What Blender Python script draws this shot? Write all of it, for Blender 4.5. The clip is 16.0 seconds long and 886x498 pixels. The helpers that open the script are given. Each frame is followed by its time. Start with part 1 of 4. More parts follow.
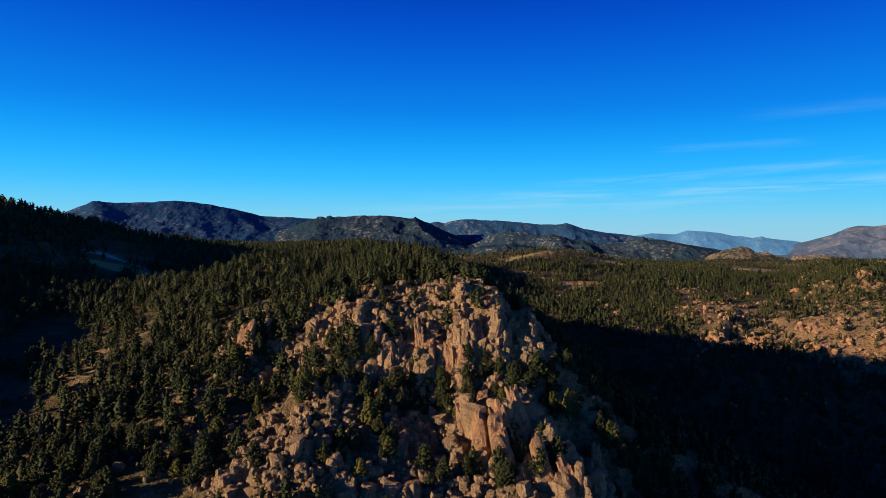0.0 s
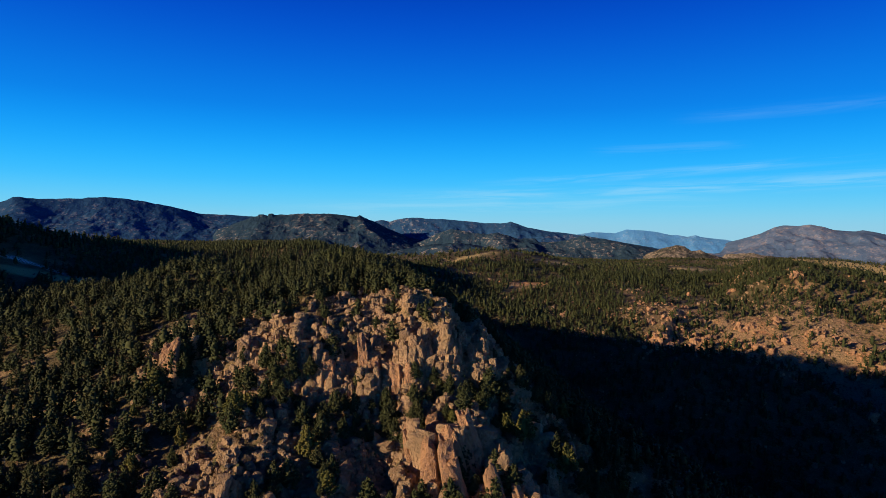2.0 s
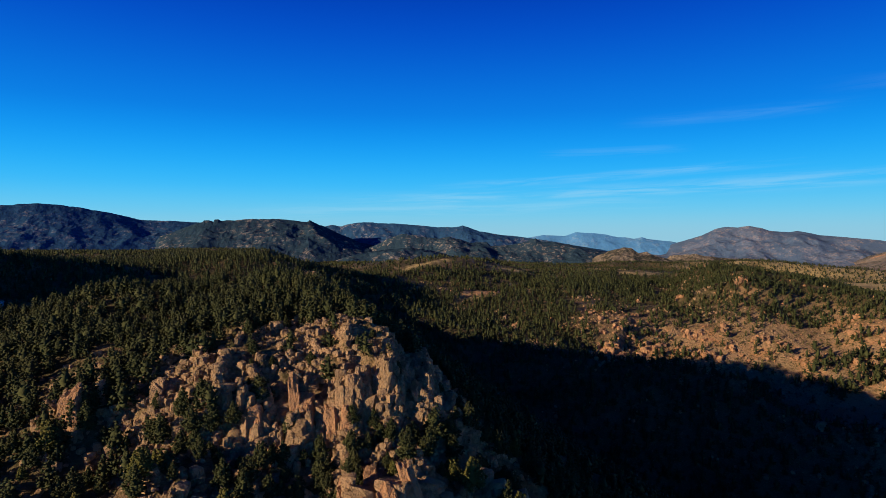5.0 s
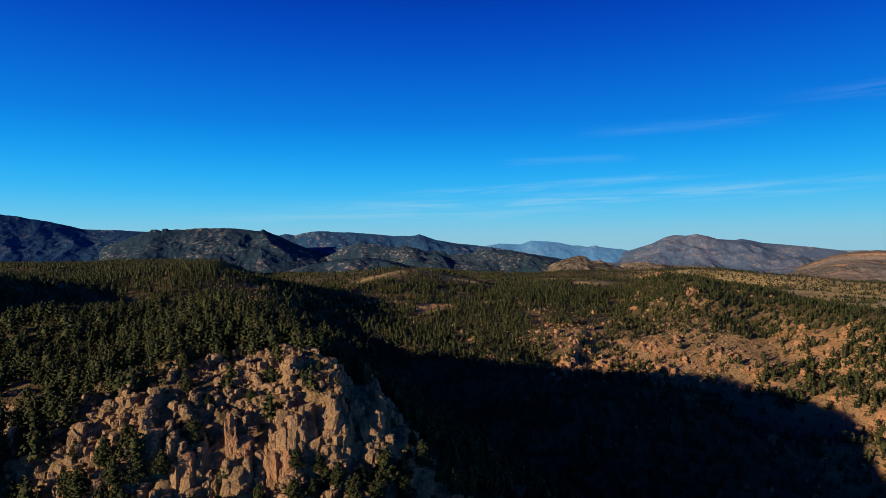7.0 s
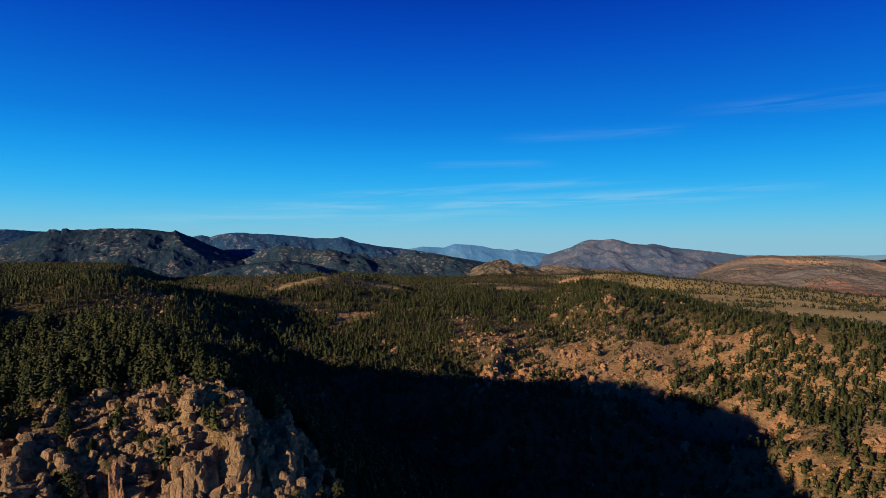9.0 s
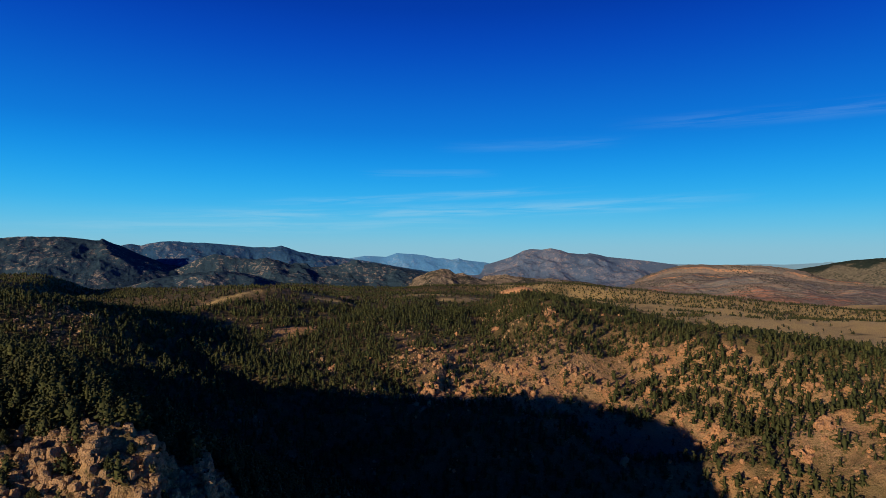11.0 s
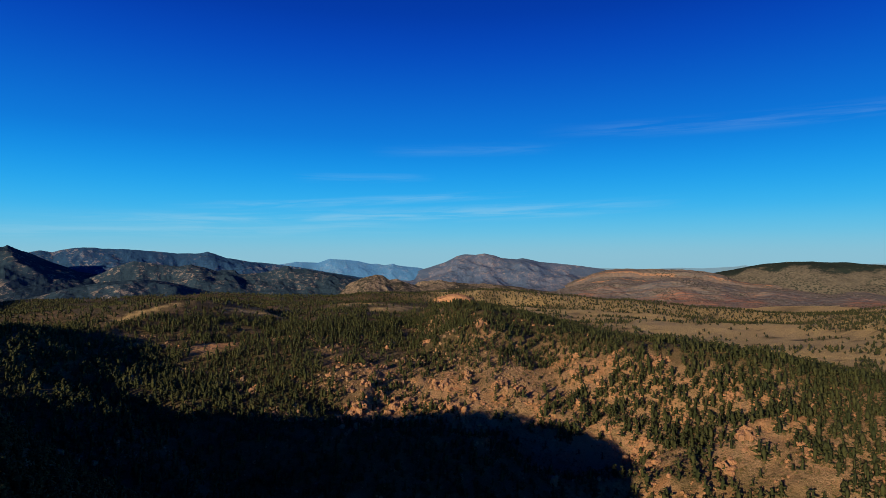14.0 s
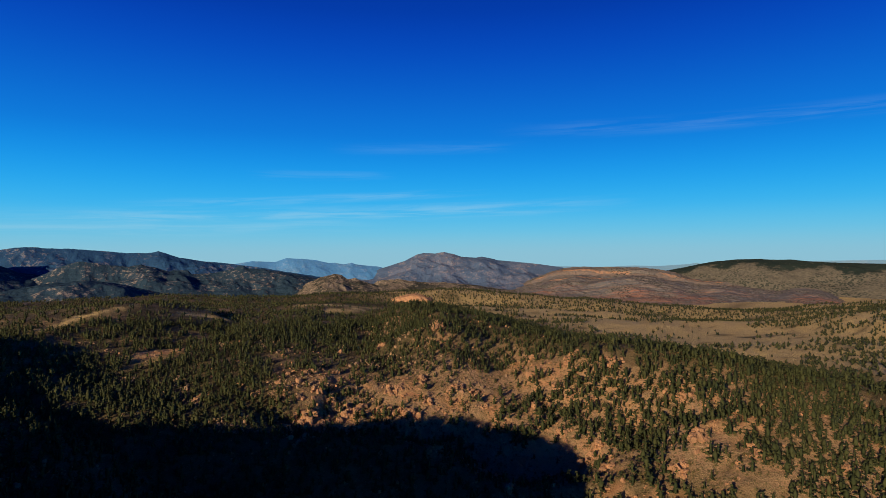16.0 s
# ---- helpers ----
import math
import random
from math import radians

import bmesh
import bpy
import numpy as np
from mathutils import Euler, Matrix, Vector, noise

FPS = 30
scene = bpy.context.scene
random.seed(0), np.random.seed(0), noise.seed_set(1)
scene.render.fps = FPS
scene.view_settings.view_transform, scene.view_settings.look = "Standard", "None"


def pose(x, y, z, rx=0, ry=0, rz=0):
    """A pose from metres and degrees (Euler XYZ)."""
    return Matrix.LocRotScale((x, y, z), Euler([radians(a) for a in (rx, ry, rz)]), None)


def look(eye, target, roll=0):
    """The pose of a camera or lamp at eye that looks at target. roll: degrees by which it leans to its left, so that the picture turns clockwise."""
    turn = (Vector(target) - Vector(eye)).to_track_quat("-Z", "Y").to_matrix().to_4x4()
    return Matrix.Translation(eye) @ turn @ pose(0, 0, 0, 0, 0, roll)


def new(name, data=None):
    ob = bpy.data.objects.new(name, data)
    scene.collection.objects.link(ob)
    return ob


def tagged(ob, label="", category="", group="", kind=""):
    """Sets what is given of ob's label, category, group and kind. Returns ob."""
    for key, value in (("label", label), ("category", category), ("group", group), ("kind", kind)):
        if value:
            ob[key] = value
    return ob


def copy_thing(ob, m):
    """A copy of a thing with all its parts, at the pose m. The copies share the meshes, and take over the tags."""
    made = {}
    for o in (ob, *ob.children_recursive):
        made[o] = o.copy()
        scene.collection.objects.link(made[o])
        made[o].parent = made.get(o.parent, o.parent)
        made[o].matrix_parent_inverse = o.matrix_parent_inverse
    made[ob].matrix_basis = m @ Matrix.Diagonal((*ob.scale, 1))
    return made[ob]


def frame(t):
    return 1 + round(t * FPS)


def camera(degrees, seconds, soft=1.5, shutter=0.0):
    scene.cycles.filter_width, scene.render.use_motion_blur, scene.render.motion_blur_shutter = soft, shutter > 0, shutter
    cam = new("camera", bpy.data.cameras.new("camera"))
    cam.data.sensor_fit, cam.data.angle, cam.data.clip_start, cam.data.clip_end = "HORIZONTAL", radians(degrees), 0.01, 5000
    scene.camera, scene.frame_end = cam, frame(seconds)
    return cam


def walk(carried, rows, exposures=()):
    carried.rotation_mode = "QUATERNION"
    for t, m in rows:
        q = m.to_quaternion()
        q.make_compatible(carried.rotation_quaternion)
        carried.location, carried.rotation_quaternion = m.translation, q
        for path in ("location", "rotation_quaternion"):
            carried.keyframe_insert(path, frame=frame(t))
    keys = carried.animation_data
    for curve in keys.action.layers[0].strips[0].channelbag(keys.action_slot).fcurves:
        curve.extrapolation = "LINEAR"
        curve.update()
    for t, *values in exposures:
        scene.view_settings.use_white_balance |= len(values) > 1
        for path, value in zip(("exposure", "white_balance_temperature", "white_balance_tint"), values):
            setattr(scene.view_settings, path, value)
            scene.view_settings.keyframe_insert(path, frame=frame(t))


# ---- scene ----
cam = camera(72.83, 16.0, soft=0.65)
PATH = [
    (0.0, pose(0.00, 0.00, 100.00, 88.460, 0, 0.000) @ pose(0, 0, 0, 0, 0, 0.304)),
    (0.5, pose(-0.26, 4.40, 100.64, 88.299, 0, -1.168) @ pose(0, 0, 0, 0, 0, 0.387)),
    (1.0, pose(-0.41, 8.78, 101.68, 88.309, 0, -2.282) @ pose(0, 0, 0, 0, 0, 0.384)),
    (1.5, pose(-0.37, 12.78, 102.88, 88.304, 0, -3.802) @ pose(0, 0, 0, 0, 0, 0.414)),
    (2.0, pose(-0.15, 16.26, 104.05, 88.304, 0, -5.214) @ pose(0, 0, 0, 0, 0, 0.414)),
    (2.5, pose(0.34, 19.33, 105.23, 88.381, 0, -6.223) @ pose(0, 0, 0, 0, 0, 0.380)),
    (3.0, pose(0.98, 22.25, 106.45, 88.509, 0, -7.069) @ pose(0, 0, 0, 0, 0, 0.271)),
    (3.5, pose(1.83, 25.21, 107.62, 88.661, 0, -7.839) @ pose(0, 0, 0, 0, 0, 0.147)),
    (4.0, pose(3.00, 28.33, 108.88, 88.692, 0, -8.483) @ pose(0, 0, 0, 0, 0, 0.048)),
    (4.5, pose(4.42, 31.56, 110.25, 88.661, 0, -9.082) @ pose(0, 0, 0, 0, 0, -0.046)),
    (5.0, pose(5.91, 34.76, 111.73, 88.625, 0, -9.717) @ pose(0, 0, 0, 0, 0, -0.144)),
    (5.5, pose(7.27, 37.80, 113.26, 88.644, 0, -10.470) @ pose(0, 0, 0, 0, 0, -0.255)),
    (6.0, pose(8.35, 40.60, 114.80, 88.776, 0, -11.422) @ pose(0, 0, 0, 0, 0, -0.382)),
    (6.5, pose(9.10, 43.19, 116.32, 89.080, 0, -12.655) @ pose(0, 0, 0, 0, 0, -0.363)),
    (7.0, pose(9.72, 45.87, 117.84, 89.369, 0, -13.846) @ pose(0, 0, 0, 0, 0, -0.330)),
    (7.5, pose(10.49, 48.72, 119.33, 89.477, 0, -15.400) @ pose(0, 0, 0, 0, 0, -0.256)),
    (8.0, pose(11.61, 51.76, 121.07, 89.458, 0, -17.418) @ pose(0, 0, 0, 0, 0, -0.183)),
    (8.5, pose(12.77, 54.73, 122.97, 89.522, 0, -19.288) @ pose(0, 0, 0, 0, 0, -0.101)),
    (9.0, pose(13.93, 57.33, 124.57, 89.551, 0, -21.120) @ pose(0, 0, 0, 0, 0, 0.066)),
    (9.5, pose(15.25, 59.78, 126.07, 89.689, 0, -22.733) @ pose(0, 0, 0, 0, 0, 0.074)),
    (10.0, pose(16.75, 62.16, 127.57, 89.897, 0, -24.161) @ pose(0, 0, 0, 0, 0, 0.083)),
    (10.5, pose(18.35, 64.53, 129.10, 90.137, 0, -25.437) @ pose(0, 0, 0, 0, 0, 0.099)),
    (11.0, pose(20.01, 66.89, 130.69, 90.370, 0, -26.595) @ pose(0, 0, 0, 0, 0, 0.124)),
    (11.5, pose(21.66, 69.25, 132.31, 90.559, 0, -27.667) @ pose(0, 0, 0, 0, 0, 0.158)),
    (12.0, pose(23.32, 71.56, 133.93, 90.665, 0, -28.689) @ pose(0, 0, 0, 0, 0, 0.141)),
    (12.5, pose(25.16, 73.72, 135.44, 90.776, 0, -29.608) @ pose(0, 0, 0, 0, 0, 0.153)),
    (13.0, pose(27.42, 75.70, 136.80, 90.833, 0, -30.692) @ pose(0, 0, 0, 0, 0, 0.063)),
    (13.5, pose(30.19, 77.49, 138.13, 90.798, 0, -31.751) @ pose(0, 0, 0, 0, 0, -0.064)),
    (14.0, pose(33.34, 79.23, 139.50, 90.785, 0, -32.809) @ pose(0, 0, 0, 0, 0, -0.115)),
    (14.5, pose(36.67, 81.08, 140.77, 90.699, 0, -33.807) @ pose(0, 0, 0, 0, 0, -0.218)),
    (15.0, pose(39.90, 83.03, 141.84, 90.671, 0, -34.741) @ pose(0, 0, 0, 0, 0, -0.314)),
    (15.5, pose(42.92, 84.88, 142.77, 90.636, 0, -35.688) @ pose(0, 0, 0, 0, 0, -0.360)),
    (16.0, pose(45.70, 86.54, 143.59, 90.597, 0, -36.610) @ pose(0, 0, 0, 0, 0, -0.315)),
]
walk(cam, PATH, [(0.0, 0.32, 6400, 10), (3.5, 0.27, 6400, 10), (8.0, 0.13, 6450, 10), (12.0, 0.07, 6520, 10), (16.0, 0.09, 6520, 10)])

# ---------------------------------------------------------------- light: a low sun and a clear sky
SUN_FROM = radians(22)       # the sun stands on the -x side, turned this far towards -y
SUN_HEIGHT = radians(13)
to_sun = Vector((-math.cos(SUN_FROM) * math.cos(SUN_HEIGHT), -math.sin(SUN_FROM) * math.cos(SUN_HEIGHT), math.sin(SUN_HEIGHT)))
sun = new("sun", bpy.data.lights.new("sun", "SUN"))
sun.data.energy, sun.data.angle, sun.data.color = 5.5, radians(0.53), (1.0, 0.755, 0.45)
sun.matrix_world = look((-300, -100, 900), Vector((-300, -100, 900)) - to_sun)


class Nodes:
    """Short hand for building node trees."""

    def __init__(self, tree):
        self.tree = tree

    def add(self, kind, inputs=None, **settings):
        node = self.tree.nodes.new(kind)
        for key, value in settings.items():
            setattr(node, key, value)
        for key, value in (inputs or {}).items():
            if isinstance(value, bpy.types.NodeSocket):
                self.tree.links.new(value, node.inputs[key])
            else:
                node.inputs[key].default_value = value
        return node

    def math(self, operation, a, b=0.0, c=0.0, clamp=False):
        return self.add("ShaderNodeMath", {0: a, 1: b, 2: c}, operation=operation, use_clamp=clamp).outputs[0]

    def span(self, value, low, high, to_low=0.0, to_high=1.0):
        return self.add("ShaderNodeMapRange", {0: value, 1: low, 2: high, 3: to_low, 4: to_high}, interpolation_type="SMOOTHSTEP").outputs[0]

    def mix(self, factor, a, b):
        node = self.add("ShaderNodeMix", data_type="RGBA")
        for key, value in ((0, factor), (6, a), (7, b)):
            if isinstance(value, bpy.types.NodeSocket):
                self.tree.links.new(value, node.inputs[key])
            else:
                node.inputs[key].default_value = value if key == 0 else (*value, 1)
        return node.outputs[2]

    def noise(self, vector, scale, detail=4.0, rough=0.55, distortion=0.0):
        return self.add("ShaderNodeTexNoise", {"Vector": vector, "Scale": scale, "Detail": detail, "Roughness": rough, "Distortion": distortion}).outputs[0]


world = bpy.data.worlds.new("sky")
scene.world = world
world.use_nodes = True
w = Nodes(world.node_tree)
world.node_tree.nodes.clear()
# the clear sky is taken from one bearing square to the sun, so that it is even all round
heading = w.add("ShaderNodeSeparateXYZ", {0: w.add("ShaderNodeTexCoord").outputs["Generated"]})
flat = w.math("SQRT", w.math("SUBTRACT", 1.0, w.math("MULTIPLY", heading.outputs[2], heading.outputs[2]), clamp=True))
even = w.add("ShaderNodeCombineXYZ", {0: w.math("MULTIPLY", flat, math.sin(radians(28))), 1: w.math("MULTIPLY", flat, math.cos(radians(28))), 2: heading.outputs[2]}).outputs[0]
sky = w.add("ShaderNodeTexSky", {"Vector": even}, sky_type="NISHITA", sun_disc=False, sun_elevation=SUN_HEIGHT,
            sun_rotation=math.atan2(to_sun.x, to_sun.y), altitude=2200.0, air_density=1.0, dust_density=0.1, ozone_density=3.0)
# the sky is deepened: darker and bluer with height, and held back round the sun
scaled = w.add("ShaderNodeVectorMath", {0: sky.outputs[0], 1: (0.052, 0.128, 0.20)}, operation="MULTIPLY").outputs[0]
scaled = w.add("ShaderNodeVectorMath", {0: scaled, 1: (0.42, 0.67, 0.79)}, operation="MINIMUM").outputs[0]
steeper = w.add("ShaderNodeGamma", {"Color": scaled, "Gamma": 1.75}).outputs[0]
deep = w.add("ShaderNodeVectorMath", {0: steeper, 1: (10.0, 10.0, 10.0)}, operation="MULTIPLY").outputs[0]
# its colour by height: pale over the horizon, then clear azure, then deep blue
def linear(value):
    value = value / 255
    return value / 12.92 if value <= 0.04045 else ((value + 0.055) / 1.055) ** 2.4


above = w.math("DEGREES", w.math("ARCSINE", heading.outputs[2]))
ramp = w.add("ShaderNodeValToRGB", {0: w.span(above, -2.0, 90.0)})
ramp.inputs[0].links[0].from_node.interpolation_type = "LINEAR"
GRADIENT = [(-2.0, 150, 196, 214), (0.4, 148, 200, 220), (2.2, 112, 202, 236), (4.6, 52, 186, 250), (8.0, 22, 156, 244), (11.2, 14, 126, 227),
            (16.8, 6, 86, 202), (22.0, 3, 60, 180), (32.0, 0, 30, 104), (46.0, 0, 12, 52), (90.0, 0, 5, 22)]
ramp.color_ramp.interpolation = "B_SPLINE"
while len(ramp.color_ramp.elements) < len(GRADIENT):
    ramp.color_ramp.elements.new(0.5)
for element, (height, red, green, blue) in zip(ramp.color_ramp.elements, GRADIENT):
    element.position = (height + 2.0) / 92.0
    element.color = (linear(red), linear(green), linear(blue), 1)
graded = w.add("ShaderNodeVectorMath", {0: ramp.outputs[0], 1: (9.8, 9.8, 9.8)}, operation="MULTIPLY").outputs[0]
deep = w.mix(0.06, graded, deep)
# thin cirrus streaks, laid out by bearing and height above the horizon
bearing = w.math("DEGREES", w.math("ARCTAN2", heading.outputs[0], heading.outputs[1]))


def streaks(first, last, height, lean, thick, strength, seed):
    """A band of cirrus between two bearings, its height changing by lean degrees a degree."""
    middle = 0.5 * (first + last)
    line = w.math("SUBTRACT", above, w.math("MULTIPLY_ADD", w.math("SUBTRACT", bearing, middle), lean, height))
    band = w.math("MULTIPLY", w.span(line, -thick, 0), w.span(line, thick, 0))
    band = w.math("MULTIPLY", band, w.math("MULTIPLY", w.span(bearing, first, first + 0.3 * (last - first)), w.span(bearing, last, last - 0.3 * (last - first))))
    at = w.add("ShaderNodeCombineXYZ", {0: w.math("MULTIPLY", bearing, 0.09), 1: w.math("MULTIPLY", line, 1.7), 2: seed}).outputs[0]
    return w.math("MULTIPLY", w.math("MULTIPLY", band, strength), w.span(w.noise(at, 1.0, 6.0, 0.62, 0.6), 0.38, 0.68))


veil = streaks(-6, 58, 3.9, 0.03, 1.1, 0.55, 3.0)
veil = w.math("ADD", veil, streaks(6, 44, 5.3, 0.05, 0.6, 0.4, 21.0))
veil = w.math("ADD", veil, streaks(-14, 34, 2.4, 0.02, 1.0, 0.4, 11.0))
veil = w.math("ADD", veil, streaks(18, 33, 7.5, 0.01, 0.7, 0.16, 5.0))
veil = w.math("ADD", veil, streaks(25, 46, 10.1, 0.02, 0.8, 0.11, 7.0))
veil = w.math("ADD", veil, streaks(40, 84, 11.4, -0.01, 1.0, 0.17, 9.0), clamp=True)
with_cloud = w.mix(w.math("MULTIPLY", veil, 0.6), deep, (4.4, 6.9, 8.2))
backing = w.add("ShaderNodeBackground", {"Color": with_cloud, "Strength": 0.089})
w.add("ShaderNodeOutputWorld", {"Surface": backing.outputs[0]})

# ---------------------------------------------------------------- materials
def material(name):
    m = bpy.data.materials.new(name)
    m.use_nodes = True
    m.node_tree.nodes.clear()
    return m, Nodes(m.node_tree)


def surface(n, colour, rough=0.9, bump=None, strength=0.5, distance=0.3, specular=0.2):
    inputs = {"Base Color": colour, "Roughness": rough, "Specular IOR Level": specular}
    if bump is not None:
        inputs["Normal"] = n.add("ShaderNodeBump", {"Height": bump, "Strength": strength, "Distance": distance}).outputs[0]
    out = n.add("ShaderNodeBsdfPrincipled", inputs)
    n.add("ShaderNodeOutputMaterial", {"Surface": out.outputs[0]})


def place(n):
    return n.add("ShaderNodeNewGeometry").outputs["Position"]


def share(n, name):
    return n.add("ShaderNodeAttribute", attribute_name=name).outputs["Fac"]


def make_ground():
    m, n = material("ground_cover")
    p = place(n)
    big, mid, small = n.noise(p, 0.018, 4), n.noise(p, 0.11, 5, 0.6), n.noise(p, 0.8, 5, 0.65)
    cells = n.add("ShaderNodeTexVoronoi", {"Vector": p, "Scale": 0.55, "Randomness": 1.0})
    # pine litter and dry grass under the trees
    litter = n.mix(n.span(mid, 0.35, 0.65), (0.07, 0.057, 0.031), (0.135, 0.105, 0.058))
    litter = n.mix(n.span(small, 0.52, 0.72), litter, (0.23, 0.18, 0.11))
    grass = n.mix(n.span(mid, 0.3, 0.7), (0.56, 0.42, 0.20), (0.50, 0.37, 0.18))
    grass = n.mix(n.span(small, 0.52, 0.72), grass, (0.19, 0.165, 0.07))
    soil = n.mix(n.span(mid, 0.35, 0.65), (0.42, 0.255, 0.155), (0.32, 0.215, 0.13))
    soil = n.mix(n.span(small, 0.5, 0.75), soil, (0.42, 0.29, 0.18))
    soil = n.mix(n.span(cells.outputs["Distance"], 0.5, 0.2), soil, (0.22, 0.175, 0.09))
    stone = n.mix(n.span(small, 0.35, 0.65), (0.28, 0.19, 0.11), (0.42, 0.27, 0.15))
    stone = n.mix(n.span(mid, 0.5, 0.65), stone, (0.12, 0.095, 0.05))
    red = n.mix(n.span(mid, 0.4, 0.6), (0.52, 0.25, 0.125), (0.43, 0.26, 0.14))
    c = n.mix(share(n, "grass"), litter, grass)
    c = n.mix(share(n, "soil"), c, soil)
    c = n.mix(share(n, "red"), c, red)
    c = n.mix(share(n, "stone"), c, stone)
    c = n.mix(n.math("MULTIPLY", share(n, "snow"), n.span(small, 0.4, 0.55)), c, (0.75, 0.78, 0.8))
    c = n.mix(n.math("MULTIPLY", n.span(big, 0.45, 0.7, 0, 0.3), n.span(share(n, "grass"), 0.3, 0.9, 1.0, 0.2)), c, (0.12, 0.10, 0.055))
    # tufts, shrubs and half-buried stones
    tufts = n.add("ShaderNodeTexVoronoi", {"Vector": p, "Scale": 0.3, "Randomness": 1.0})
    patchy = n.span(n.noise(p, 0.05, 3), 0.35, 0.6)
    c = n.mix(n.math("MULTIPLY", n.span(tufts.outputs["Distance"], 0.42, 0.22), n.math("MULTIPLY", patchy, n.span(share(n, "grass"), 0.3, 0.9, 0.75, 0.2))), c, (0.085, 0.078, 0.036))
    stones = n.add("ShaderNodeTexVoronoi", {"Vector": p, "Scale": 0.7, "Randomness": 1.0})
    c = n.mix(n.math("MULTIPLY", n.span(stones.outputs["Distance"], 0.34, 0.18), n.math("MULTIPLY", n.span(mid, 0.42, 0.6, 0, 0.7), n.span(share(n, "soil"), 0.0, 0.7, 0.2, 1.0))), c, (0.50, 0.34, 0.21))
    surface(n, c, 0.95, n.math("ADD", small, n.math("MULTIPLY", mid, 2.5)), 1.0, 1.4, 0.1)
    return m


def make_rock(name, light, dark, stain):
    m, n = material(name)
    p = place(n)
    at = n.math("FRACT", n.math("ADD", n.add("ShaderNodeNewGeometry").outputs["Random Per Island"], n.add("ShaderNodeObjectInfo").outputs["Random"]))
    big, mid, small = n.noise(p, 0.14, 5, 0.6), n.noise(p, 0.9, 6, 0.65, 0.4), n.noise(p, 3.2, 6, 0.72)
    tall = n.add("ShaderNodeVectorMath", {0: p, 1: (1.0, 1.0, 0.4)}, operation="MULTIPLY").outputs[0]
    streaks = n.noise(tall, 1.3, 5, 0.65, 0.6)
    c = n.mix(n.span(big, 0.35, 0.65), light, dark)
    c = n.mix(n.span(at, 0.1, 1.0, 0.0, 0.55), c, tuple(0.5 * (a + b) for a, b in zip(dark, stain)))
    c = n.mix(n.span(streaks, 0.52, 0.66, 0, 0.45), c, stain)
    # grey-green lichen, then dirt in the hollows of the grain
    c = n.mix(n.math("MULTIPLY", n.span(mid, 0.54, 0.66), n.span(small, 0.4, 0.6, 0.2, 0.75)), c, (0.17, 0.155, 0.105))
    c = n.mix(n.span(small, 0.56, 0.72, 0, 0.6), c, tuple(0.35 * a for a in dark))
    seam = n.math("ABSOLUTE", n.math("SUBTRACT", n.noise(tall, 0.55, 3, 0.5, 0.8), 0.5))
    height = n.math("ADD", n.math("MULTIPLY", mid, 1.6), n.math("MULTIPLY", n.span(seam, 0.0, 0.05), 0.45))
    surface(n, c, 0.88, n.math("ADD", height, n.math("ADD", n.math("MULTIPLY", streaks, 0.3), n.math("MULTIPLY", small, 0.6))), 1.0, 0.8, 0.2)
    return m


def make_needles(name, low, high, dry):
    m, n = material(name)
    at = n.add("ShaderNodeNewGeometry").outputs["Random Per Island"]
    each = n.add("ShaderNodeObjectInfo").outputs["Random"]
    c = n.mix(at, low, high)
    c = n.mix(n.span(n.noise(place(n), 0.045, 3), 0.5, 0.68, 0, 0.5), c, dry)
    c = n.mix(n.math("MULTIPLY", each, 0.25), c, dry)
    surface(n, c, 0.8, n.noise(place(n), 6.0, 3), 0.6, 0.2, 0.15)
    return m


def make_bark(name, dark, light):
    m, n = material(name)
    c = n.mix(n.span(n.noise(place(n), 3.0, 4), 0.35, 0.65), dark, light)
    surface(n, c, 0.95, n.noise(place(n), 9.0, 3), 0.6, 0.05)
    return m


def make_range(name, wood, bare, stone, wooded, blotch):
    """A distant mountainside: woods broken by bare slopes and small pale outcrops. Most colours given to it carry a
    painted haze tint.
    """
    m, n = material(name)
    p = place(n)
    patch, grain, fine = n.noise(p, blotch * 0.7, 6, 0.62), n.noise(p, blotch * 5, 5, 0.7), n.noise(p, blotch * 22, 4, 0.7)
    tree = n.add("ShaderNodeTexVoronoi", {"Vector": p, "Scale": blotch * 14}).outputs["Distance"]
    c = n.mix(n.span(n.math("ADD", n.math("MULTIPLY", patch, 0.7), n.math("MULTIPLY", grain, 0.3)), wooded, wooded + 0.1), wood, bare)
    c = n.mix(n.span(fine, 0.45, 0.65, 0, 0.28), c, bare)
    crop = n.math("MULTIPLY", n.span(grain, 0.52, 0.60), n.span(patch, wooded - 0.1, wooded + 0.04))
    c = n.mix(n.math("MULTIPLY", crop, n.span(fine, 0.38, 0.52)), c, stone)
    c = n.mix(n.span(tree, 0.5, 0.3, 0, 0.75), c, wood)
    surface(n, c, 1.0, n.math("ADD", n.math("MULTIPLY", grain, 2.0), fine), 0.5, 4.0, 0.0)
    return m


